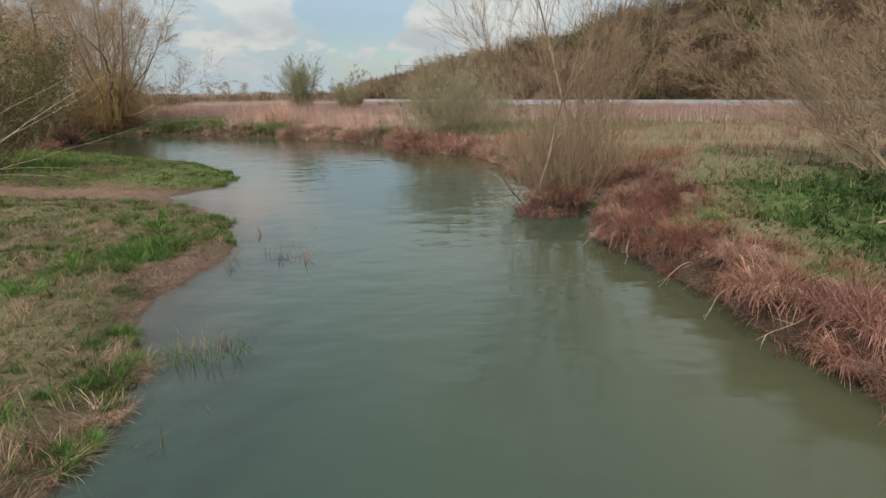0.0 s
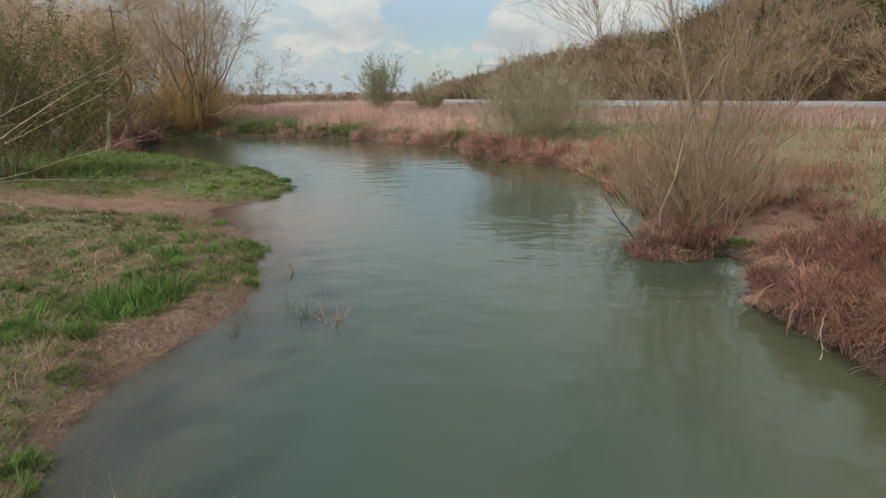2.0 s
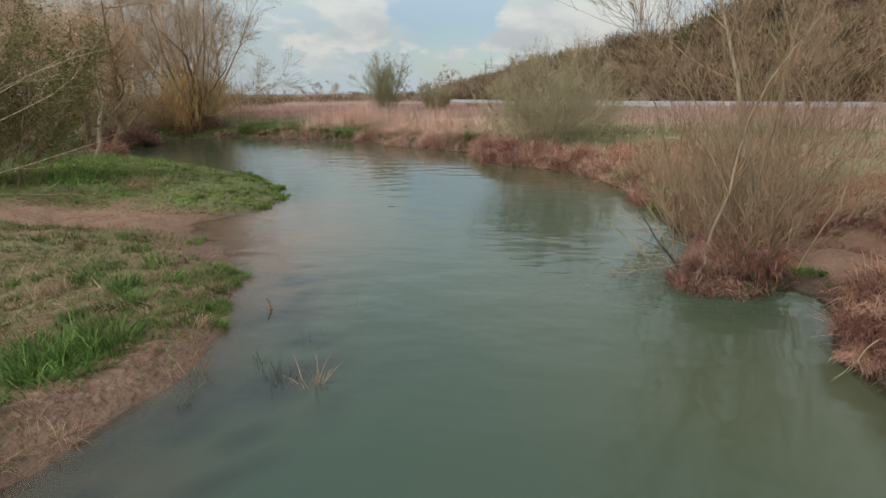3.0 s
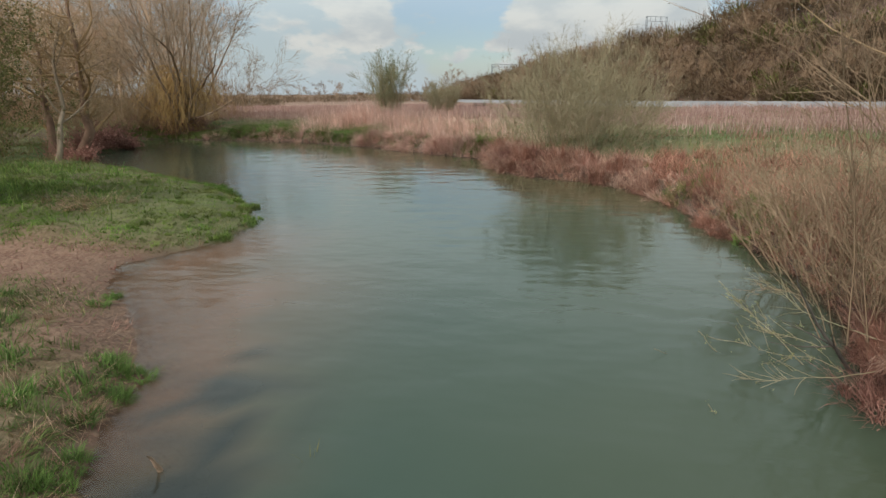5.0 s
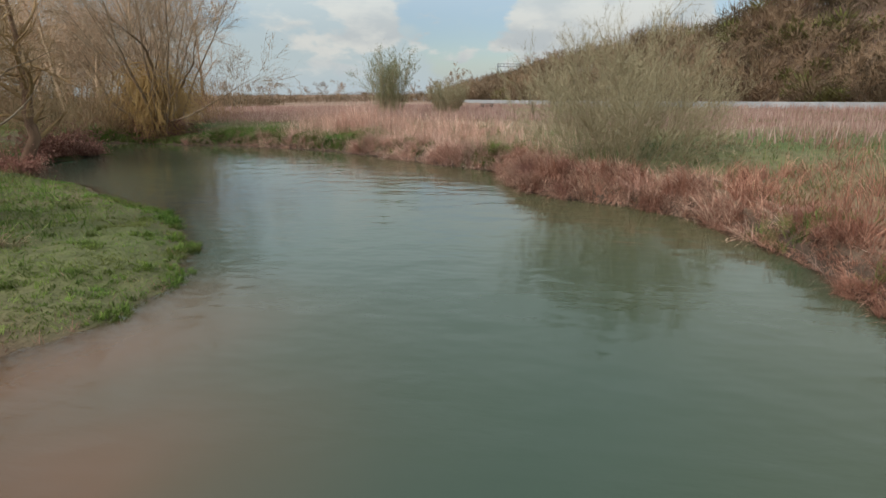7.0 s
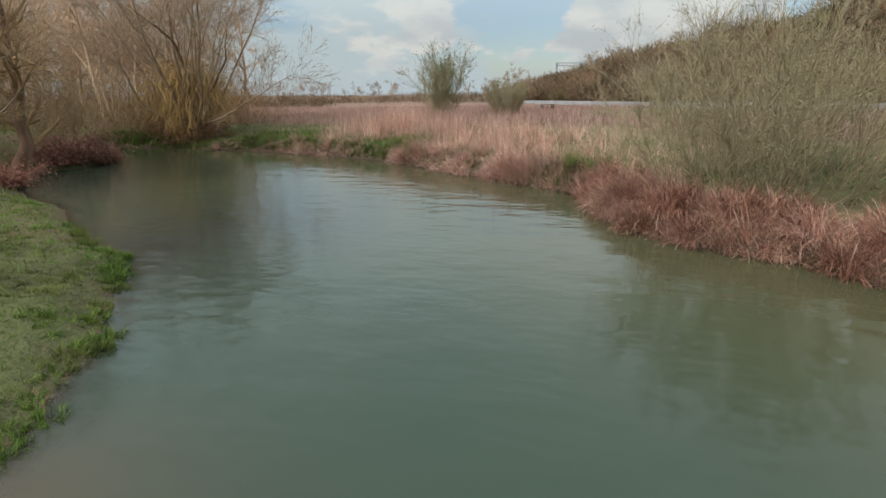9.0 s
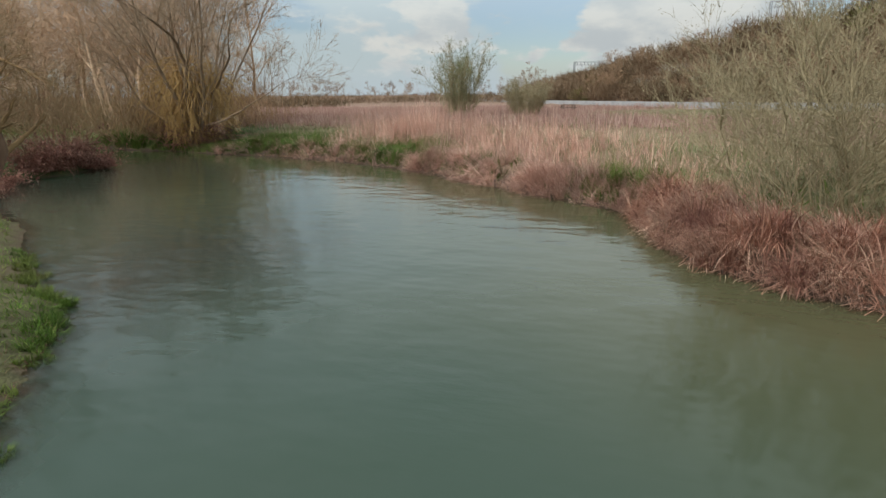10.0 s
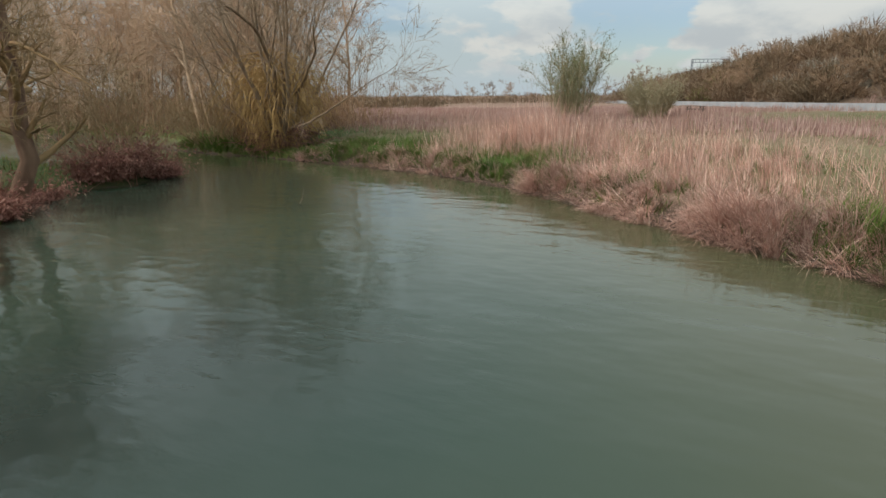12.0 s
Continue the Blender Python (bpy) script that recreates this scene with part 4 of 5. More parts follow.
straw_t = [tussock("straw_tussock", 140 + i, 460, 0.24, 0.28, 0.005, STRAW, "collapsed straw-coloured grass tussock on the low bank", 0.3, 1.15, 1.2) for i in range(3)]
fringe = [tussock("turf_tuft", 150 + i, 230, 0.26, 0.17, 0.012, SPIT, "short green turf tuft on the edge of the low bank", 0.0, 0.4, 1.5) for i in range(3)]
set_out(fringe, left_spots(14, 70, -16, -7.5, 19, 29, 0.0, 0.3, (0.6, 1.2)) + left_spots(15, 40, -16, -8, 19, 28, 0.3, 3, (0.5, 0.9)), "turf tufts on the spit", 16)
set_out(straw_t, [(-3.45, 4.9, 0, 1.3), (-3.3, 4.1, 40, 1.3), (-3.55, 5.7, 20, 1.2), (-3.3, 3.3, 70, 1.3), (-4.6, 8.9, 0, 1.0), (-12.4, 21.3, 0, 2.2), (-12.9, 21.6, 60, 2.0), (-12.0, 21.8, 200, 1.8), (-13.3, 21.2, 130, 1.9), (-12.6, 20.9, 300, 1.3)] + left_spots(11, 50, -10, -2.8, 1.5, 15.5, 0.02, 4, (0.5, 0.85)) + left_spots(12, 5, -4.2, -2.8, 2, 7.2, 0.0, 0.35, (0.4, 0.6)), "straw tussocks on the low bank", 13)

# ---- trees and bushes ----


def slivers(r, paths, w):
    """Fine twigs as thin tapering slivers."""
    P = np.array([(p[0], p[len(p) // 2], p[-1]) for p, _ in paths])
    side = np.cross(P[:, 2] - P[:, 0], r.normal(size=(len(P), 3)))
    side *= w / 2 / (np.linalg.norm(side, axis=1)[:, None] + 1e-9)
    v = np.stack([P[:, 0] - side, P[:, 0] + side, P[:, 2]], 1).reshape(-1, 3)
    f = np.arange(len(P) * 3).reshape(-1, 3)
    return v, f


def bare_tree(name, seed, tall, radius, stems, bark, twig, label, where, spread=0.45, lo=0.25, mains=9, subs=7, twigs=7, fine=3, twig_r=0.012, lift=0.35, droop=0.0, lean=(0, 0), sliver=0.02, reach=0.42, gnarl=0.08):
    r = np.random.RandomState(seed)
    trunk, l2, l3, l4, l5 = [], [], [], [], []
    for s in range(stems):
        a = s * 2.4 + r.uniform(0, 1)
        k = spread * (0.35 if stems == 1 else r.uniform(0.3, 1.0))
        d = (math.cos(a) * k + lean[0], math.sin(a) * k + lean[1], 1)
        st = (math.cos(a) * radius * 0.8 * (stems > 1), math.sin(a) * radius * 0.8 * (stems > 1), -0.15)
        trunk.append(limb(r, st, d, tall * r.uniform(0.75, 1.0), radius * (1 if stems == 1 else r.uniform(0.3, 0.55)), 10, gnarl, 0.25, 0.1))
    for t in trunk:
        l2 += sprout(r, t, max(2, mains), 0.8, tall * reach, 0.5, lo, 6, 0.14, lift)
    for t in l2:
        l3 += sprout(r, t, subs, 0.7, tall * 0.19, 0.55, 0.15, 4, 0.17, lift * 0.6 - droop)
    for t in l3:
        l4 += sprout(r, t, twigs, 0.6, tall * 0.10, 0.6, 0.1, 2, 0.2, -droop * 0.8)
    for t in l4:
        l5 += sprout(r, t, fine, 0.6, tall * 0.055, 0.6, 0.1, 2, 0.2, -droop)
    l3 = [(p, np.clip(q, twig_r * 0.7, 1)) for p, q in l3]
    e = empty(name, where[0], where[1], ground_z(*where), label, "tree")
    for t in trunk:
        part("trunk", mesh_np("trunk", *tubes([t], 8), bark, smooth_shade=True), e)
    tagged(part("branchwork", mesh_np("branchwork", *tubes(l2, 5), bark, smooth_shade=True), e), kind="stuff")
    crown = [tubes(l3, 3), slivers(r, l4, sliver)] + ([slivers(r, l5, sliver * 0.75)] if l5 else [])
    tagged(part("crown", mesh_np("crown", *joined(crown), twig), e), kind="stuff")
    return e


def bush(name, seed, tall, wide, stems, bark, leaf, label, where, per=14, nleaf=0, leaf_size=0.03, stem_r=0.02, twig_r=0.006, cat="bush", lift=0.2, base=0.4, fine=3, split=False, lean=(0, 0), twig=None, wander=0.09, low=0.12, dome=0.0):
    r = np.random.RandomState(seed)
    st, tw = [], []
    for s in range(stems):
        a, k = r.uniform(0, 6.28), r.uniform(0.05, 1) ** 0.7
        out = k * wide / tall * (0.65 + 1.3 * dome * k)
        d = (math.cos(a) * out + lean[0], math.sin(a) * out + lean[1], 1)
        st.append(limb(r, (math.cos(a) * k * base, math.sin(a) * k * base, -0.1), d, tall * r.uniform(0.6, 1.05) * (1 - dome * k * k), stem_r * r.uniform(0.6, 1.3), 7, wander, lift, 0.2))
    for t in st:
        tw += sprout(r, t, per, 0.55, tall * 0.30, 0.5, low, 3, 0.15, 0.25)
    tips = []
    for t in tw:
        tips += sprout(r, t, fine, 0.5, tall * 0.12, 0.7, 0.1, 2, 0.2, 0.2)
    tw = [(p, np.clip(q, twig_r * 0.5, stem_r)) for p, q in tw]
    e = empty(name, where[0], where[1], ground_z(*where), label, cat)
    if split:
        for t in st:
            part("stem", mesh_np("stem", *tubes([t], 6), bark, smooth_shade=True), e)
        tagged(part("brushwood", mesh_np("brushwood", *joined([tubes(tw, 3), slivers(r, tips, twig_r * 1.6)]), twig or bark), e), kind="stuff")
    else:
        tagged(part("brushwood", mesh_np("brushwood", *joined([tubes(st, 4), slivers(r, tw, twig_r * 2.4), slivers(r, tips, twig_r * 1.6)]), twig or bark), e), kind="stuff")
    if nleaf:
        c = np.concatenate([p for p, _ in tw + tips])
        c = c[r.randint(0, len(c), nleaf)] + r.normal(size=(nleaf, 3)) * leaf_size * 1.2
        tagged(part("foliage", mesh_np("foliage", *leaves(r, c, np.full(nleaf, leaf_size)), leaf), e), kind="stuff")
    return e


def great_willow(x, y):
    """The old willow on the far bend: a sheaf of stems, two low sweeping limbs and a skirt of yellow whips."""
    r = np.random.RandomState(11)
    e = empty("willow_tree", x, y, ground_z(x, y), "large bare crack willow with yellowish hanging twigs by the river", "tree")
    stems, l2, l3, l4, l5, whips = [], [], [], [], [], []
    for i in range(16):
        a = i * 2.4 + r.uniform(-0.3, 0.3)
        k = 0.06 + 0.5 * (i % 4) / 3 + 0.08 * r.uniform()
        stems.append(limb(r, (0.5 * math.cos(a), 0.35 * math.sin(a), -0.1), (math.cos(a) * k, 0.7 * math.sin(a) * k, 1), r.uniform(9.5, 14), r.uniform(0.07, 0.16), 14, 0.075, 0.25, 0.08))
    low = [limb(r, (0.4, -0.2, 1.2), (1, -0.3, 0.22), 9.0, 0.075, 14, 0.07, 0.30, 0.1), limb(r, (0.3, 0.2, 2.6), (1, 0.1, 0.85), 9.0, 0.09, 14, 0.09, -0.35, 0.1),
           limb(r, (-0.3, -0.3, 1.0), (-1, -0.4, 0.4), 6.5, 0.13, 12, 0.1, 0.15, 0.1), limb(r, (-0.2, 0, 2.6), (-1, 0.1, 1.0), 8.0, 0.13, 12, 0.09, 0.2, 0.1),
           limb(r, (0.1, -0.3, 3.0), (0.6, -0.5, 1.0), 9.0, 0.13, 12, 0.09, 0.0, 0.1)]
    for t in stems + low:
        l2 += sprout(r, t, 11, 0.55, 3.3, 0.42, 0.2, 7, 0.12, 0.3)
    for t in l2:
        l3 += sprout(r, t, 7, 0.55, 1.7, 0.5, 0.12, 4, 0.15, 0.1)
    for t in l3:
        l4 += sprout(r, t, 5, 0.5, 0.85, 0.6, 0.1, 3, 0.18, -0.1)
    for t in l4[::2]:
        l5 += sprout(r, t, 3, 0.5, 0.5, 0.6, 0.1, 2, 0.2, -0.2)
    for i in range(900):
        a, rad = r.uniform(0, 6.28), 0.95 * r.uniform(0.05, 1) ** 1.3
        z = r.uniform(1.0, 5.4) - 0.5 * rad
        whips.append(limb(r, (rad * math.cos(a), rad * math.sin(a), z), (math.cos(a) * 0.9, math.sin(a) * 0.9, 0.1), r.uniform(0.7, 1.05) * min(z + 0.4, 4.0), 0.018, 9, 0.26, -1.9, 0.5))
    for t in stems:
        part("stem", mesh_np("stem", *tubes([t], 8), GREYBARK, smooth_shade=True), e)
    for t in low:
        part("limb", mesh_np("limb", *tubes([t], 8), GREYBARK, smooth_shade=True), e)
    tagged(part("branchwork", mesh_np("branchwork", *tubes(l2, 5), GREYBARK, smooth_shade=True), e), kind="stuff")
    tagged(part("crown", mesh_np("crown", *joined([tubes([(p, np.clip(q, 0.007, 1)) for p, q in l3], 3), slivers(r, l4, 0.016), slivers(r, l5, 0.013)]), WILLOWTWIG), e), kind="stuff")
    tagged(part("hanging_twig", mesh_np("hanging_twig", *tubes(whips, 3), WHIP), e), kind="stuff")
    heap = [limb(r, (r.normal(0, 1.1), r.normal(-0.2, 0.6), r.uniform(0, 1.3)), (r.normal(), r.normal(), 0.5), r.uniform(0.5, 1.2), 0.022, 3, 0.3, -0.9, 0.5) for _ in range(560)]
    tagged(part("root_tangle", mesh_np("root_tangle", *tubes(heap, 3), BRAMBLE), e, "dark tangle of roots and debris"), kind="stuff")
    return e


great_willow(-28.0, 49.7)
kinds = [bare_tree("woodland_tree", 12 + i, tall, 0.17, 1 + i % 2, BARKW, WOODTWIG, "bare brown winter tree in a dense riverside wood", (x, y), mains=14, subs=8, twigs=6, fine=3, lo=0.12, sliver=0.024, reach=0.36)
         for i, (tall, x, y, BARKW) in enumerate([(13.0, -44, 60, WOODTWIG), (10.5, -38, 57, BARK), (12.0, -52, 63, WOODTWIG)])]
rw = np.random.RandomState(5)
for i in range(74):
    k = i % 3
    if 46 <= i < 64:
        y = rw.uniform(62, 95)
        x = rw.uniform(-100, -38 - 0.8 * (y - 62))
    elif 64 <= i:
        x, y = rw.uniform(-64, -33), 53 + rw.uniform(0, 9)
    elif i < 30:
        x = rw.uniform(-86, -33)
        y = 52.5 - 0.12 * (x + 33) + abs(rw.normal(0, 11)) + 1.5
    else:
        x, y = rw.uniform(-50, -27), rw.uniform(16, 33)
    size = rw.uniform(0.75, 1.2)
    copy_thing(kinds[k], pose(x, y, ground_z(x, y), 0, 0, rw.uniform(0, 360)) @ Matrix.Scale(size, 4))

for x, y, size in ((-34, 37.5, 1.1), (-31.5, 34.5, 1.0), (-38, 40, 1.2), (-42, 37, 1.2), (-36, 33, 1.15), (-30, 31, 0.95)):
    copy_thing(kinds[int(abs(x)) % 3], pose(x, y, ground_z(x, y), 0, 0, 37 * y) @ Matrix.Scale(size, 4))


def understory():
    r = np.random.RandomState(66)
    ch = []
    for i in range(420):
        if i < 250:
            x = r.uniform(-90, -32); y = 52.5 - 0.12 * (x + 33) + abs(r.normal(0, 9)) + (6 if i % 3 == 0 else 0)
        elif i < 300:
            x = r.uniform(-33, -30); y = r.uniform(50, 60)
        else:
            x, y = r.uniform(-48, -25), r.uniform(15, 35)
            if x > -27 and y > 28:
                continue
        n, big = 190, r.uniform(1.4, 4.2) + (r.uniform(1.0, 3.5) if i % 3 == 0 and i < 250 else 0)
        b = np.stack([x + r.normal(0, big * 0.45, n), y + r.normal(0, big * 0.45, n), ground_z(x, y) + big * 0.8 * r.uniform(0, 1, n) ** 1.4], -1)
        ch.append(blades(r, b, big * r.uniform(0.12, 0.5, n), r.uniform(0.015, 0.05, n), r.uniform(0, 6.28, n), r.uniform(0.0, 1.5, n), r.uniform(-0.6, 0.9, n), 1))
    return joined(ch)


tagged(new("wood_understory", mesh_np("wood_understory", *understory(), UNDERWOOD)), "tangled brown undergrowth between the bare trees", "undergrowth", kind="stuff")
bare_tree("pale_alder", 23, 7.0, 0.14, 1, ALDERBARK, TWIG, "small bare tree with a pale crooked trunk by the water", (-22.2, 31.0), mains=10, subs=7, twigs=6, fine=2, lean=(0.3, 0), sliver=0.016, gnarl=0.2)


def gnarled_willow(seed, x, y, tall, radius, foot, label):
    """An old bank willow: the trunk leans out from its foot, turns upright and throws long level limbs with upturned twigs."""
    r = np.random.RandomState(seed)
    e = empty("gnarled_willow", x, y, ground_z(x, y), label, "tree")
    fx, fy = foot
    z = np.array([-0.2, 0.5, 1.1, 1.8, 2.6, 3.5, 4.5, 5.6, 6.8, 8.0]) * tall / 8.0
    u = np.clip(z / (0.24 * tall), 0, 1)
    u = u * u * (3 - 2 * u)
    pts = np.stack([fx * (u - 1) + 0.06 * r.normal(size=10), fy * (u - 1) + 0.06 * r.normal(size=10), z], -1)
    rad = radius * np.array([1.35, 1.08, 1.0, 0.92, 0.85, 0.72, 0.56, 0.42, 0.28, 0.12])
    trunk = (pts, rad)
    limbs, l2, l3, l4 = [], [], [], []
    for i in range(15):
        f = 4.2 + 0.8 * (i % 6) + r.uniform(0, 0.7)
        k = min(int(f), 8)
        p = pts[k] + (pts[k + 1] - pts[k]) * (f - k)
        a = i * 2.4 + r.uniform(-0.5, 0.5)
        limbs.append(limb(r, p, (math.cos(a), math.sin(a), r.uniform(0.05, 0.7)), tall * r.uniform(0.35, 0.62), rad[k] * 0.46, 13, 0.16, 0.3, 0.1))
    for t in limbs + [trunk]:
        l2 += sprout(r, t, 9, 0.8, tall * 0.2, 0.5, 0.25, 6, 0.2, 0.45)
    for t in l2:
        l3 += sprout(r, t, 5, 0.7, tall * 0.11, 0.55, 0.15, 4, 0.2, 0.25)
    for t in l3:
        l4 += sprout(r, t, 4, 0.6, tall * 0.06, 0.6, 0.1, 2, 0.2, 0.1)
    part("trunk", mesh_np("trunk", *tubes([trunk], 10), DARKBARK, smooth_shade=True), e)
    for t in limbs:
        part("limb", mesh_np("limb", *tubes([t], 7), LICHENBARK, smooth_shade=True), e, "ochre lichen-covered limb")
    tagged(part("branchwork", mesh_np("branchwork", *tubes(l2, 5), LICHENBARK, smooth_shade=True), e), kind="stuff")
    tagged(part("crown", mesh_np("crown", *joined([tubes([(p, np.clip(q, 0.007, 1)) for p, q in l3], 3), slivers(r, l4, 0.016)]), TWIG), e), kind="stuff")
    shoots = [limb(r, (-fx + r.normal(0, 0.4), -fy + r.normal(0, 0.3), -0.05), (r.normal(0, 0.5), r.normal(0, 0.5), 1), r.uniform(0.5, 1.5), 0.012, 4, 0.15, 0.0, 0.4) for _ in range(90)]
    tagged(part("basal_shoot", mesh_np("basal_shoot", *tubes(shoots, 3), BRAMBLE), e, "red-brown shoots round the foot"), kind="stuff")
    return e


gnarled_willow(14, -22.9, 34.1, 8.5, 0.24, (0.9, 0.2), "bare willow with a bent trunk and ochre limbs on the bank")
gnarled_willow(33, -24.9, 33.9, 7.0, 0.20, (-0.2, 0.1), "leaning bare willow trunk beside an old willow")
bush("riverside_willow", 15, 6.0, 2.6, 18, BUSHTWIG, OLIVE, "leafless brown many-stemmed willow on the eroded bank", (3.2, 14.8), per=30, nleaf=9000, leaf_size=0.013, stem_r=0.0105, twig_r=0.004, fine=8, split=True, base=1.2, twig=BUSHTWIG, wander=0.125, low=0.02, lean=(0.07, -0.03))
bush("birch_sapling", 31, 6.5, 1.0, 2, PALEBARK, OLIVE, "slender pale birch sapling on the bank", (3.8, 15.9), per=20, stem_r=0.045, twig_r=0.005, base=0.25, split=True, twig=TWIG)
bush("birch_sapling", 32, 5.2, 0.9, 1, PALEBARK, OLIVE, "pale bent birch stem rising from the tussocks by the water", (2.5, 14.5), per=22, stem_r=0.026, twig_r=0.005, base=0.1, split=True, twig=TWIG, wander=0.16, lean=(-0.1, 0))
bush("overhanging_sallow", 25, 2.2, 3.0, 48, BUSHTWIG, OLIVE, "low brown budding sallow leaning over the river", (3.6, 17.8), per=20, nleaf=4500, leaf_size=0.016, stem_r=0.010, twig_r=0.004, fine=4, base=1.1, lean=(0.0, 0))
bush("pussy_willow", 16, 4.5, 4.0, 90, SALLOW, OLIVE, "grey-green budding pussy willow over the river bank", (0.6, 32.4), per=24, nleaf=62000, leaf_size=0.018, stem_r=0.012, twig_r=0.006, fine=7, base=2.2, lean=(-0.04, -0.03), low=0.03, dome=0.4)
bush("green_shrub", 17, 5.2, 7.0, 60, BARK, DARKLEAF, "dense olive-green shrub on the low bank", (-17.4, 19.6), per=16, nleaf=72000, leaf_size=0.04, base=2.2, fine=4, wander=0.14)
bush("hawthorn_bush", 26, 5.4, 11.0, 30, BUSHTWIG, OLIVE, "budding hawthorn with brown twigs in the meadow", (10.7, 12.4), per=60, nleaf=40000, leaf_size=0.02, stem_r=0.024, fine=8, base=0.9, split=True, twig=BUSHTWIG, wander=0.15, low=0.1)


def trailing_willow(x, y):
    """Yellow-green whips with catkins that lean out over the water from the foot of the willow."""
    r = np.random.RandomState(41)
    e = empty("trailing_willow", x, y, ground_z(x, y), "yellow-green willow whips with catkins trailing over the river", "bush")
    buds = []
    for i in range(26):
        az = radians(r.uniform(95, 215))
        t = limb(r, (r.normal(0, 0.2), r.normal(0, 0.3), r.uniform(0.0, 0.35)), (math.cos(az), math.sin(az), r.uniform(0.15, 0.8)), r.uniform(0.9, 1.9), r.uniform(0.005, 0.008), 10, 0.09, -0.9, 0.3)
        w = part("whip", mesh_np("whip", *tubes([t], 4), SALLOW, smooth_shade=True), e)
        sub = sprout(r, t, 6, 0.5, 0.5, 0.6, 0.3, 4, 0.14, 0.1)
        tagged(part("side_twig", mesh_np("side_twig", *tubes([(p, np.clip(q, 0.003, 0.006)) for p, q in sub], 3), SALLOW), w), kind="stuff")
        buds += [p for p, _ in sub] + [t[0]]
    c = np.concatenate(buds)
    c = c[r.randint(0, len(c), 2600)] + r.normal(size=(2600, 3)) * 0.015
    tagged(part("catkin", mesh_np("catkin", *leaves(r, c, np.full(len(c), 0.012)), CATKIN), e, "pale yellow-green catkins"), kind="stuff")


trailing_willow(2.35, 15.0)
for i, (x, y, tall, wide) in enumerate([(4.0, 19.0, 1.5, 2.4), (3.9, 20.6, 1.2, 2.0), (4.6, 17.4, 1.9, 2.4), (3.2, 16.4, 1.3, 1.6), (2.8, 15.2, 2.3, 2.0), (3.4, 14.5, 1.8, 2.0)]):
    bush("bank_scrub", 45 + i, tall, wide, 30, BUSHTWIG, OLIVE, "low brown twiggy scrub with dead grass on the bank", (x, y), per=14, nleaf=500, leaf_size=0.014, stem_r=0.007, twig_r=0.0035, fine=4, base=0.7, low=0.05, wander=0.16)


def whip_willow(x, y):
    r = np.random.RandomState(27)
    e = empty("bank_willow", x, y, ground_z(x, y), "young willow with long pale whips reaching over the bank", "bush")
    side = []
    for i in range(13):
        az, up = radians(-50 + 9 * i + r.normal(0, 4)), r.uniform(0.34, 0.75)
        t = limb(r, (0.1 * math.cos(az), 0.1 * math.sin(az), r.uniform(0.2, 0.9)), (math.cos(az), math.sin(az), up), r.uniform(4.0, 6.2), r.uniform(0.009, 0.014), 12, 0.09, -0.08, 0.2)
        part("whip", mesh_np("whip", *tubes([t], 5), STRAWWOOD, smooth_shade=True), e)
        side += sprout(r, t, 7, 0.5, 1.0, 0.6, 0.35, 4, 0.12, 0.25)
    tagged(part("side_twig", mesh_np("side_twig", *tubes([(p, np.clip(q, 0.003, 0.008)) for p, q in side], 3), PALEBARK), e), kind="stuff")


whip_willow(-11.4, 10.6)

bush("lone_sallow", 18, 5.9, 2.6, 50, SALLOW, FARLEAF, "lone upright greening willow in the far meadow", (-17.3, 72), per=18, nleaf=20000, leaf_size=0.05, stem_r=0.028, twig_r=0.014, base=1.2, low=0.03, wander=0.06)
bush("meadow_bush", 19, 3.4, 3.8, 60, SALLOW, OLIVE, "rounded olive bush in the far meadow", (-11.5, 74), per=14, nleaf=12000, leaf_size=0.06, twig_r=0.014, base=1.2, low=0.02)


def bramble(seed, x, y, rad, h, label):
    """A mound of arching canes with dry leaves hanging on it."""
    r = np.random.RandomState(seed)
    n = 700
    a, k = r.uniform(0, 6.28, n), rad * np.sqrt(r.uniform(size=n))
    b = np.stack([k * np.cos(a), k * np.sin(a), h * 0.45 * r.uniform(size=n) * (1 - (k / rad) ** 2) - 0.05], -1)
    hs = h * r.uniform(0.35, 1.6, n) * (0.75 + 0.5 * np.sin(3 * a + seed))
    v, f = blades(r, b, hs, r.uniform(0.01, 0.025, n), a + r.normal(0, 0.8, n), np.abs(r.normal(0.35, 0.35, n)), r.uniform(0.8, 2.6, n), 4)
    e = empty("bramble_clump", x, y, ground_z(x, y), label, "bramble")
    tagged(part("cane", mesh_np("cane", v, f, BRAMBLE), e), kind="stuff")
    c = v.reshape(-1, 9, 3)[:, 2:].reshape(-1, 3)
    c = c[r.randint(0, len(c), 2400)] + r.normal(size=(2400, 3)) * 0.05
    tagged(part("dead_leaf", mesh_np("dead_leaf", *leaves(r, c[c[:, 2] > 0.05], np.full(int((c[:, 2] > 0.05).sum()), 0.075)), BRAMBLE), e), kind="stuff")


bramble(20, -26.4, 38.3, 0.8, 1.3, "dark red-brown bramble tangle at the water's edge")
bramble(21, -26.2, 39.3, 0.8, 1.6, "dark red-brown bramble tangle at the water's edge")
bramble(22, -26.3, 40.6, 0.6, 0.9, "low red-brown bramble hanging over the water")
bramble(23, -22.9, 33.0, 0.45, 0.7, "small red-brown bramble below the gnarled willow")
bramble(24, -25.2, 35.4, 0.5, 0.8, "red-brown bramble behind a pale crooked tree")
bush("island_sallow", 28, 4.4, 5.0, 44, TWIG, OLIVE, "thin olive-brown sallow among the brambles", (-28.6, 40.4), per=14, nleaf=3000, leaf_size=0.03, stem_r=0.02, fine=3, base=1.0, twig_r=0.008)
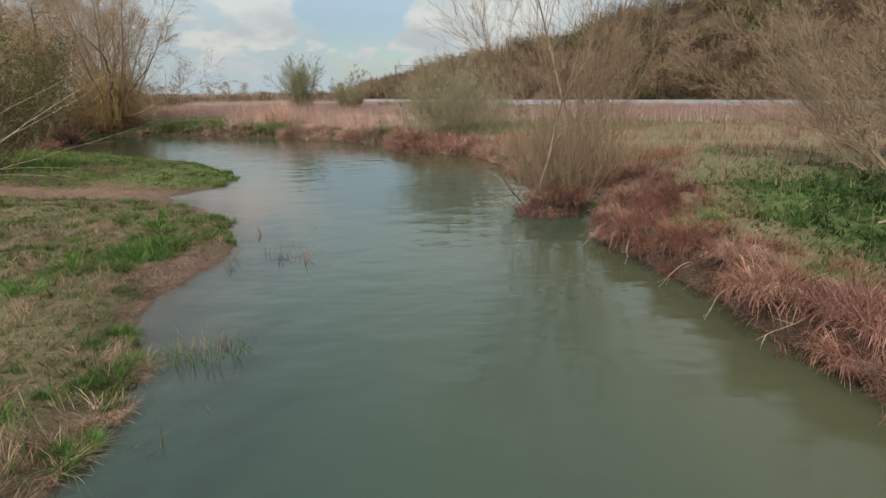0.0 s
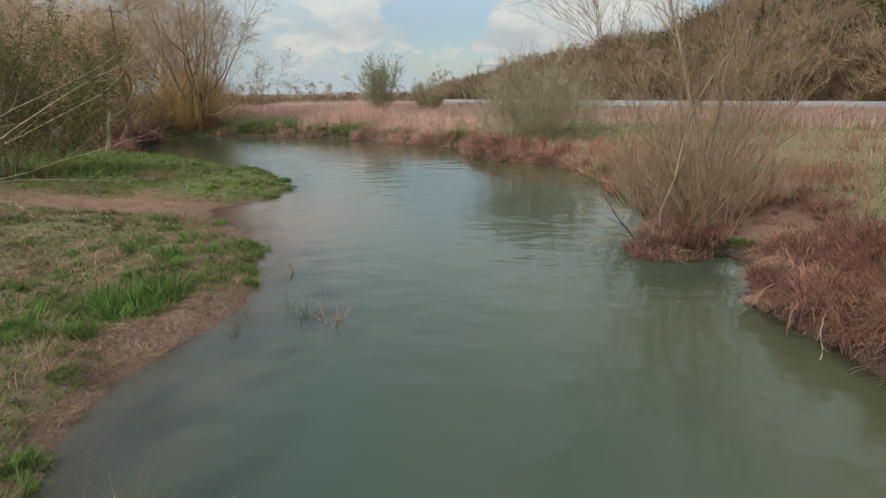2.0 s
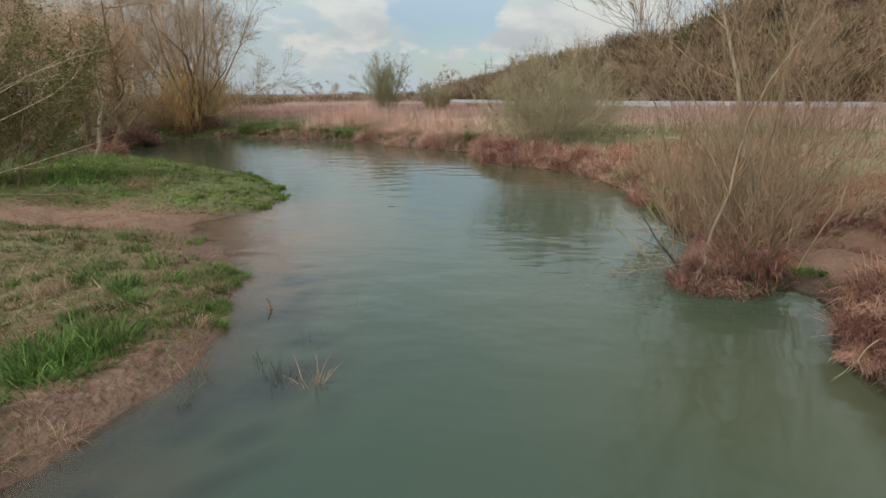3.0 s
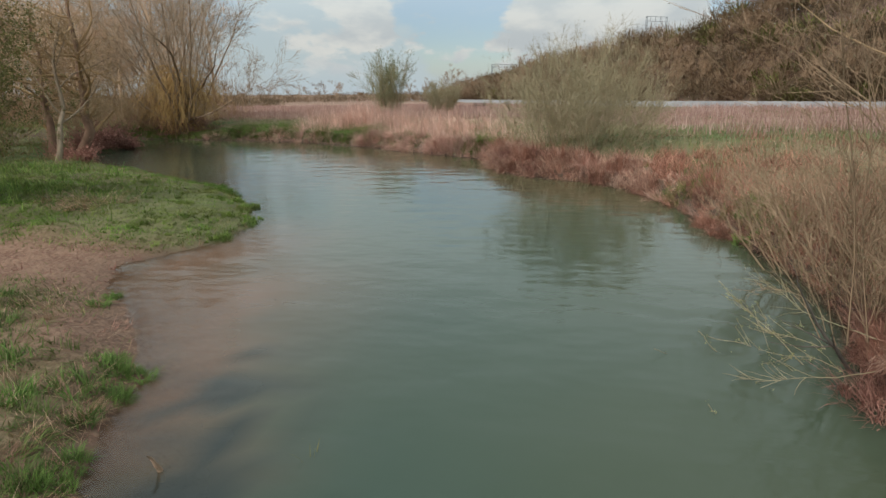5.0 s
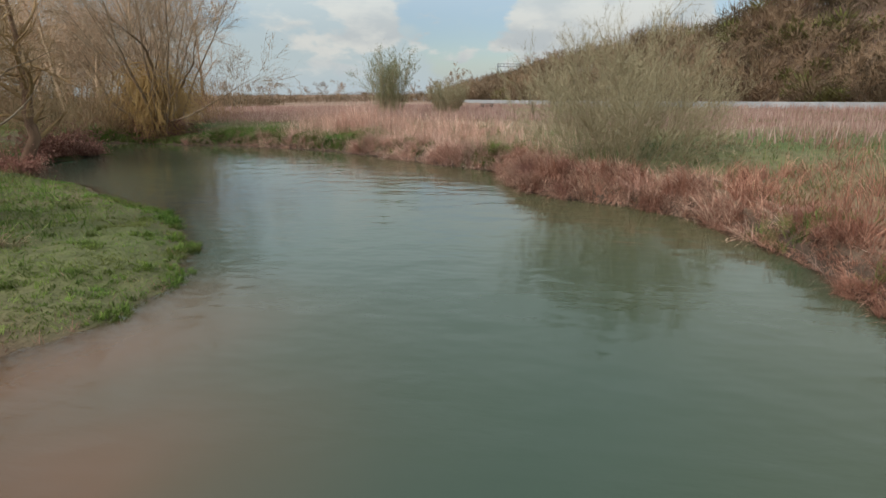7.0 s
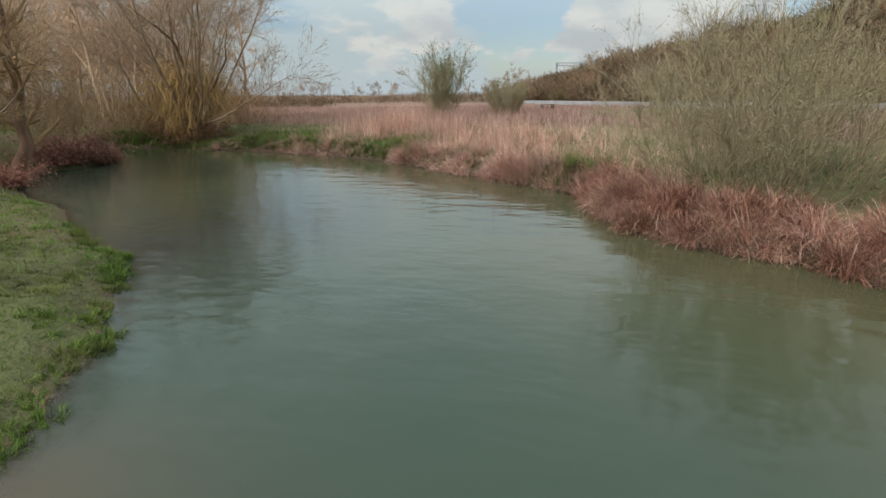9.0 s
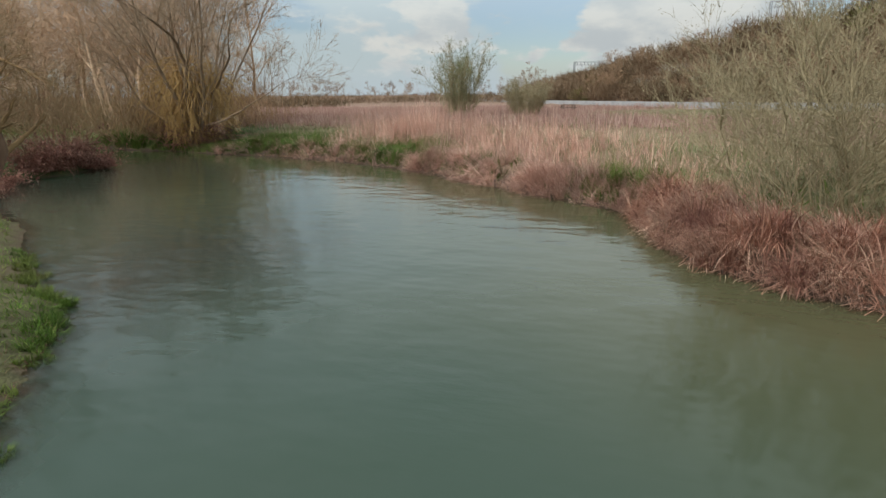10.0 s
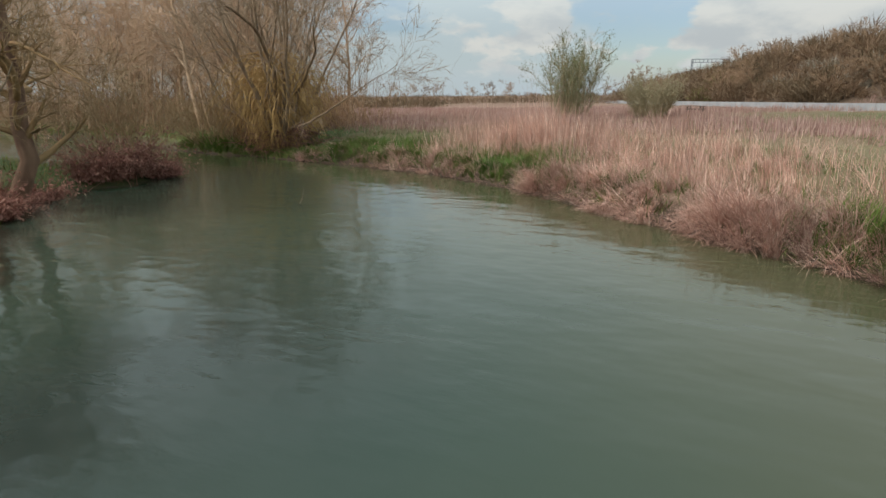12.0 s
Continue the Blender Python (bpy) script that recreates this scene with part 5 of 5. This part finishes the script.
bush("far_bank_sallow", 29, 3.2, 6.0, 36, TWIG, OLIVE, "low twiggy sallow beside the old willow", (-33.5, 50.5), per=14, nleaf=3000, leaf_size=0.03, stem_r=0.02, fine=3, base=1.6, twig_r=0.01)


def hillside(seed, count, keep, h, w, lo, hi):
    r = np.random.RandomState(seed)
    ch = []
    seg = [math.hypot(b[0] - a[0], b[1] - a[1]) for a, b in zip(CREST, CREST[1:])]
    for i in range(count):
        s = r.uniform(60, 335)
        j = 0
        while j < len(seg) - 1 and s > seg[j]:
            s -= seg[j]; j += 1
        u = s / seg[j]
        (ax, ay), (bx, by) = CREST[j], CREST[j + 1]
        off = r.uniform(lo, hi)
        cx, cy = ax + (bx - ax) * u - (by - ay) / seg[j] * off, ay + (by - ay) * u + (bx - ax) / seg[j] * off
        if not keep(r, cx, cy, off):
            continue
        n, big = 130, h * r.choice([0.5, 0.8, 1.0, 1.3, 1.7])
        q = r.normal(size=(n, 3)); q /= np.linalg.norm(q, axis=1)[:, None]
        q *= (r.uniform(size=n) ** 0.4)[:, None] * np.array([big * 0.75, big * 0.75, big * 0.5])
        b = q * 0.75 + np.array([cx, cy, ground_z(cx, cy) + big * 0.42])
        hd = np.arctan2(q[:, 1], q[:, 0]) + r.normal(0, 0.5, n)
        ln = np.clip(np.arctan2(np.hypot(q[:, 0], q[:, 1]), np.abs(q[:, 2]) + 0.3), 0.1, 1.3)
        ch.append(blades(r, b, big * r.uniform(0.2, 0.5, n), w * r.uniform(0.5, 1.6, n), hd, ln, r.uniform(-0.5, 0.3, n), 1))
    return joined(ch)


tagged(new("embankment_scrub", mesh_np("embankment_scrub", *hillside(61, 2600, lambda r, x, y, o: True, 2.5, 0.10, -5, 21), SCRUB)), "leafless brown scrub covering the railway embankment", "scrub", kind="stuff")
tagged(new("embankment_ivy", mesh_np("embankment_ivy", *hillside(62, 420, lambda r, x, y, o: wobble(x, y, 0.09, 14) > 0.1, 2.2, 0.16, 2, 21), DARKLEAF)), "olive evergreen scrub low on the embankment", "scrub", kind="stuff")
tagged(new("blackthorn_blossom", mesh_np("blackthorn_blossom", *hillside(63, 700, lambda r, x, y, o: wobble(x, y, 0.12, 15) > 0.3 and y > 112, 1.6, 0.12, 2, 17), BLOSSOM)), "pale blackthorn blossom on the embankment", "blossom", kind="stuff")

bank_trees = [bare_tree("embankment_tree", 70 + i, tall, 0.12, 2, SCRUBBARK, tw, "small bare tree in the scrub on the railway embankment", (60, 45 + 6 * i), mains=6, subs=6, twigs=6, fine=2, lo=0.1, sliver=0.055, reach=0.45, twig_r=0.02, gnarl=0.12)
              for i, (tall, tw) in enumerate([(6.5, SCRUBTWIG), (5.5, SCRUBBARK), (6.0, SCRUBTWIG)])]
rt = np.random.RandomState(71)
for i in range(170):
    j = rt.choice([1, 1, 2, 2, 2, 3, 3, 4])
    (ax, ay), (bx, by), u, off = CREST[j], CREST[j + 1], rt.uniform(), rt.uniform(0, 20) if i % 3 else rt.uniform(13, 20.5)
    L = math.hypot(bx - ax, by - ay)
    x, y = ax + (bx - ax) * u - (by - ay) / L * off, ay + (by - ay) * u + (bx - ax) / L * off
    copy_thing(bank_trees[i % 3], pose(x, y, ground_z(x, y) - 0.1, 0, 0, rt.uniform(0, 360)) @ Matrix.Scale(rt.uniform(0.5, 1.0) * (0.75 if off < 5 else 1.0), 4))

# bare trees along the embankment's crest, and in the far hedges
far_label = "bare tree on the skyline"
for i, (x, y, size) in enumerate([(38, 95, 0.62), (41, 88, 0.7), (33, 103, 0.55), (46, 84, 0.75), (52, 72, 0.7), (60, 62, 0.75), (30, 108, 0.4), (22, 122, 0.35)]):
    tagged(copy_thing(kinds[i % 3], pose(x, y, ground_z(x, y) - 0.2, 0, 0, 70 * i) @ Matrix.Scale(size, 4)), far_label)
rf = np.random.RandomState(9)
for i, (b, d) in enumerate([(-21.5, 190), (-20.0, 195), (-18.8, 200), (-24.5, 170), (-25.5, 180), (-26.5, 165), (-28.5, 185), (-31, 190), (-23, 260), (-12, 240), (-10.5, 235), (-9.2, 230), (-8, 215)]):
    x, y = d * math.sin(radians(b)), d * math.cos(radians(b))
    tagged(copy_thing(bank_trees[i % 3], pose(x, y, ground_z(x, y) - 0.3, 0, 0, 50 * i) @ Matrix.Scale(rf.uniform(0.9, 1.5), 4)), "bare tree in a far hedge")


def far_hedges():
    r = np.random.RandomState(67)
    ch = []
    for b0, b1, d, n, h in [(-40, -13, 230, 110, 2.4), (-45, -24, 150, 90, 2.6), (-40, 30, 420, 260, 4.2), (-60, 40, 900, 300, 7.5), (-14, -5, 200, 50, 2.4)]:
        for i in range(n):
            be = radians(r.uniform(b0, b1)); dd = d * r.uniform(0.95, 1.08)
            x, y = dd * math.sin(be), dd * math.cos(be)
            big = h * r.uniform(0.5, 1.2)
            q = np.stack([x + r.normal(0, big * 0.8, 60), y + r.normal(0, big * 0.5, 60), ground_z(x, y) + r.uniform(0, big * 0.6, 60)], -1)
            ch.append(blades(r, q, big * r.uniform(0.2, 0.6, 60), big * r.uniform(0.03, 0.12, 60), r.uniform(0, 6.28, 60), np.abs(r.normal(0, 0.6, 60)), np.zeros(60), 1))
    return joined(ch)


tagged(new("far_hedge", mesh_np("far_hedge", *far_hedges(), SCRUB)), "brown hedges and woods along the horizon", "hedge", kind="stuff")

# ---- the embankment's wall and the railway gantries ----


def box(bm, x0, x1, y0, y1, z0, z1, bev=0.0):
    m = Matrix.LocRotScale(((x0 + x1) / 2, (y0 + y1) / 2, (z0 + z1) / 2), None, (x1 - x0, y1 - y0, z1 - z0))
    g = bmesh.ops.create_cube(bm, size=1, matrix=m)
    if bev:
        bmesh.ops.bevel(bm, geom=list({e for v in g["verts"] for e in v.link_edges}), offset=bev, segments=2, affect="EDGES")


def box_mesh(name, boxes, mat, bev=0.0):
    bm = bmesh.new()
    for b in boxes:
        box(bm, *b, bev)
    me = bpy.data.meshes.new(name)
    bm.to_mesh(me); bm.free()
    me.materials.append(mat)
    return me


def foot_line(off):
    res = []
    for i, (x, y) in enumerate(CREST):
        a, b = CREST[max(0, i - 1)], CREST[min(len(CREST) - 1, i + 1)]
        L = math.hypot(b[0] - a[0], b[1] - a[1])
        res.append((x - (b[1] - a[1]) / L * off, y + (b[0] - a[0]) / L * off))
    return res


wall = tagged(new("wall_embankment"), "long low pale concrete wall at the foot of the embankment", "wall", kind="structure")
FOOT = foot_line(23.0)
for (ax, ay), (bx, by) in zip(FOOT[1:6], FOOT[2:7]):
    L = math.hypot(bx - ax, by - ay)
    n = int(L / 6)
    me = box_mesh("panel", [(0, L / n - 0.03, -0.12, 0.12, -0.4, 0.9)], CONCRETE, 0.02)
    for i in range(n):
        x, y = ax + (bx - ax) * i / n, ay + (by - ay) * i / n
        p = part("panel", me, wall)
        p.matrix_basis = pose(x, y, 0.95, 0, 0, math.degrees(math.atan2(by - ay, bx - ax)))


def gantry(x, y, turn, span, tall, label, slim=1.0):
    """A railway portal: two lattice masts, a lattice beam between them and two droppers."""
    e = empty("railway_gantry", x, y, ground_z(x, y) - 0.3, label, "gantry", "gantries over the railway")
    e.rotation_euler = (0, 0, radians(turn))
    k, m = 0.12 * slim, 0.08 * slim
    for sx in (-span / 2, span / 2):
        mast = part("mast", box_mesh("mast", [(sx - 0.13 - k, sx - 0.13, -k, k, 0, tall), (sx + 0.13, sx + 0.13 + k, -k, k, 0, tall)], STEEL), e)
        for z in np.arange(0.4, tall, 0.9):
            part("brace", box_mesh("brace", [(sx - 0.13, sx + 0.13, -m, m, z, z + 0.1 * slim)], STEEL), mast)
    bs = [(-span / 2, span / 2, -k, k, tall - 1.2 * k, tall), (-span / 2, span / 2, -k, k, tall - 0.8 - 1.2 * k, tall - 0.8)]
    beam = part("beam", box_mesh("beam", bs, STEEL), e)
    for u in np.arange(-span / 2 + 0.8, span / 2 - 0.5, 1.1):
        part("brace", box_mesh("brace", [(u, u + 0.1 * slim, -m, m, tall - 0.8, tall - 1.2 * k)], STEEL), beam)
    for u in (-span / 4, span / 4):
        part("dropper", box_mesh("dropper", [(u - 0.5 * k, u + 0.5 * k, -0.5 * k, 0.5 * k, tall - 2.2, tall - 0.8 - 1.2 * k), (u - 0.5, u + 0.5, -0.4 * k, 0.4 * k, tall - 2.3, tall - 2.2)], STEEL), e)
    return e


gantry(-10.5, 197, 28, 9.5, 6.6, "dark steel railway gantry above the embankment")
gantry(20.5, 124, 28, 4.4, 6.0, "thin grey steel railway gantry above the embankment", 0.4)
gantry(-40, 290, 20, 10, 6.6, "distant steel railway gantry above the scrub")


def picnic_table(x, y, turn):
    e = empty("picnic_table", x, y, ground_z(x, y), "dark wooden picnic table with benches in the meadow", "table")
    e.rotation_euler = (0, 0, radians(turn))
    for i in range(5):
        part("plank", box_mesh("plank", [(-0.9, 0.9, -0.36 + 0.15 * i, -0.23 + 0.15 * i, 0.71, 0.75)], DARKWOOD, 0.006), e)
    for sy in (-0.72, 0.72):
        part("bench", box_mesh("bench", [(-0.9, 0.9, sy - 0.14, sy + 0.14, 0.41, 0.45)], DARKWOOD, 0.006), e)
    for sx in (-0.65, 0.65):
        part("trestle", box_mesh("trestle", [(sx - 0.04, sx + 0.04, -0.8, 0.8, 0.34, 0.41), (sx - 0.04, sx + 0.04, -0.5, -0.4, -0.05, 0.71), (sx - 0.04, sx + 0.04, 0.4, 0.5, -0.05, 0.71)], DARKWOOD), e)


picnic_table(-8.9, 91.5, 20)

# ---- small things in and by the water ----


def water_tuft(name, seed, n, rad, h, x, y, mat, label, lean=0.35, curl=0.5):
    r = np.random.RandomState(seed)
    a, k = r.uniform(0, 6.28, n), rad * np.sqrt(r.uniform(size=n))
    b = np.stack([k * np.cos(a), k * np.sin(a), np.full(n, -0.15)], -1)
    v, f = blades(r, b, (h + 0.15) * r.uniform(0.5, 1.2, n), r.uniform(0.006, 0.012, n), r.uniform(0, 6.28, n), np.abs(r.normal(0, lean, n)), curl * r.uniform(0, 1.5, n), 3)
    ob = new(name, mesh_np(name, v, f, mat))
    ob.location = (x, y, 0)
    return tagged(ob, label, "reeds", "reed tufts in the river")


for i, (x, y, n, rad, h, mat) in enumerate([(-3.0, 10.25, 44, 0.2, 0.26, TUFTDARK), (-2.62, 10.15, 34, 0.1, 0.36, STRAW), (-3.4, 10.55, 18, 0.08, 0.3, TUFTDARK), (-3.15, 11.3, 10, 0.25, 0.2, DARKLEAF), (-3.9, 9.8, 16, 0.12, 0.22, DARKLEAF),
                                           (-4.1, 10.3, 20, 0.15, 0.3, STRAW), (-2.9, 12.6, 6, 0.05, 0.3, DARKLEAF), (-2.75, 6.2, 90, 0.35, 0.26, LUSH), (-3.0, 6.35, 60, 0.3, 0.28, STRAW), (-3.2, 6.1, 110, 0.35, 0.24, LUSH), (-2.55, 6.45, 40, 0.3, 0.2, LUSH), (-2.7, 4.4, 16, 0.2, 0.18, GRASS), (-2.3, 4.9, 7, 0.2, 0.2, STRAW)]):
    water_tuft("reed_tuft", 200 + i, n, rad, h, x, y, mat, "thin tuft of reeds standing in the shallow river", 0.5, 0.9)


def snag(name, seed, start, way, length, radius, lift, kids, mat, label):
    r = np.random.RandomState(seed)
    a = limb(r, (0, 0, 0), way, length, radius, 9, 0.13, lift, 0.25)
    ob = new(name, mesh_np(name, *tubes([a], 6), mat, smooth_shade=True))
    ob.location = start
    for t in sprout(r, a, kids, 0.6, length * 0.35, 0.6, 0.3, 4, 0.15, 0.2):
        part("side_branch", mesh_np("side_branch", *tubes([t], 4), mat, smooth_shade=True), ob)
    return tagged(ob, label, "branch")


snag("fallen_branch", 301, (2.48, 14.89, -0.05), (-1.19, -0.1, 0.13), 1.67, 0.026, 0.45, 5, DARKWOOD, "dark crooked dead branch rising from the water")
snag("fallen_branch", 302, (1.9, 28.6, 0.75), (1, -0.55, 0.0), 2.6, 0.03, -0.1, 5, PALEBARK, "pale dead branch lying on the bank")
snag("fallen_branch", 308, (6.6, 8.3, 1.0), (1, 0.25, 0.12), 1.9, 0.022, -0.15, 9, PALEBARK, "pale dead branch lying in the nettles")
snag("driftwood_stick", 303, (-4.1, 12.3, -0.1), (0.1, 0.1, 1), 0.3, 0.03, 0, 1, BARK, "short dark stick poking out of the water")
snag("driftwood_stick", 304, (-17.2, 38.0, -0.2), (0.1, 0, 1), 0.8, 0.03, 0, 1, BARK, "dark stake standing in the river")
snag("willow_shoot", 305, (2.2, 14.3, 0.3), (-1, -0.3, 0.35), 1.2, 0.006, -0.5, 14, SALLOW, "low yellowish willow shoot dipping to the water")
snag("willow_shoot", 306, (2.3, 14.6, 0.5), (-1, 0.4, 0.4), 1.3, 0.006, -0.5, 14, SALLOW, "low yellowish willow shoot dipping to the water")
snag("willow_shoot", 307, (2.4, 13.9, 0.6), (-0.6, -0.8, 0.3), 1.0, 0.006, -0.6, 12, SALLOW, "low yellowish willow shoot dipping to the water")
for i, (x, y, a) in enumerate([(3.75, 7.3, 200), (3.6, 8.4, 170), (3.3, 10.2, 230), (4.1, 6.2, 190), (3.1, 11.2, 220)]):
    snag("trailing_stalk", 310 + i, (x + 0.25, y, 0.4), (math.cos(radians(a)), math.sin(radians(a)), -0.2), 0.75, 0.008, -1.0, 3, STRAWWOOD, "pale dead stalk trailing into the water")

turf("far_bank_grass", 15, 60000, (-75, -26, 47, 60), lambda x, y, dr, dl, rt: rt * smooth(4, 1, dr) * (0.4 + 0.6 * spots(x, y, 0.6, 95, -0.4, 0.3)),
     0.35, 0.03, 0.5, 0.9, GRASS, "rough green grass on the far bank below the wood", lock=0.5)
turf("islet_grass", 16, 24000, (-50, -19, 26, 46), lambda x, y, dr, dl, rt: (~rt) * (0.3 + 0.7 * spots(x, y, 0.7, 97, -0.4, 0.3)),
     0.3, 0.025, 0.5, 0.9, GRASS, "rough grass on the wooded point", lock=0.5)


def clod(seed, size):
    """A lump of slumped earth."""
    bm = bmesh.new()
    bmesh.ops.create_icosphere(bm, subdivisions=3, radius=1.0)
    for v in bm.verts:
        n = 0.28 * noise.noise(v.co * 1.3 + Vector((seed * 3.1, 0, 0))) + 0.12 * noise.noise(v.co * 4.0 + Vector((0, seed * 2.7, 0)))
        v.co = v.co * (1 + n)
        v.co.z *= 0.62
    for f in bm.faces:
        f.smooth = True
    me = bpy.data.meshes.new("earth_clod")
    bm.to_mesh(me); bm.free()
    me.materials.append(EARTH)
    return tagged(new("earth_clod", me), "clod of bare red-brown earth below the slumped bank", "clod")


clods = [clod(i, 1) for i in range(4)]
rc = np.random.RandomState(77)
clod_spots = []
for i in range(26):
    a = radians(-35 + 8.2 * i) + rc.normal(0, 0.08)
    k = rc.uniform(0.86, 1.06) if i % 3 else rc.uniform(0.4, 0.8)
    clod_spots.append((4.75 + 1.25 * k * math.cos(a), 14.9 + 1.5 * k * math.sin(a), rc.uniform(0, 360), rc.uniform(0.05, 0.15)))
set_out(clods, clod_spots, "clods in the slumped bank", 78)
for i, (x, y) in enumerate([(5.9, 15.6), (5.5, 16.15), (5.0, 16.4), (4.4, 16.35), (6.0, 14.9), (5.75, 14.2)]):
    copy_thing(russet[i % 4], pose(x, y, ground_z(x, y) - 0.05, 0, 0, math.degrees(math.atan2(y - 14.9, x - 4.75))) @ Matrix.Scale(0.75 / russet[i % 4].scale[0], 4))
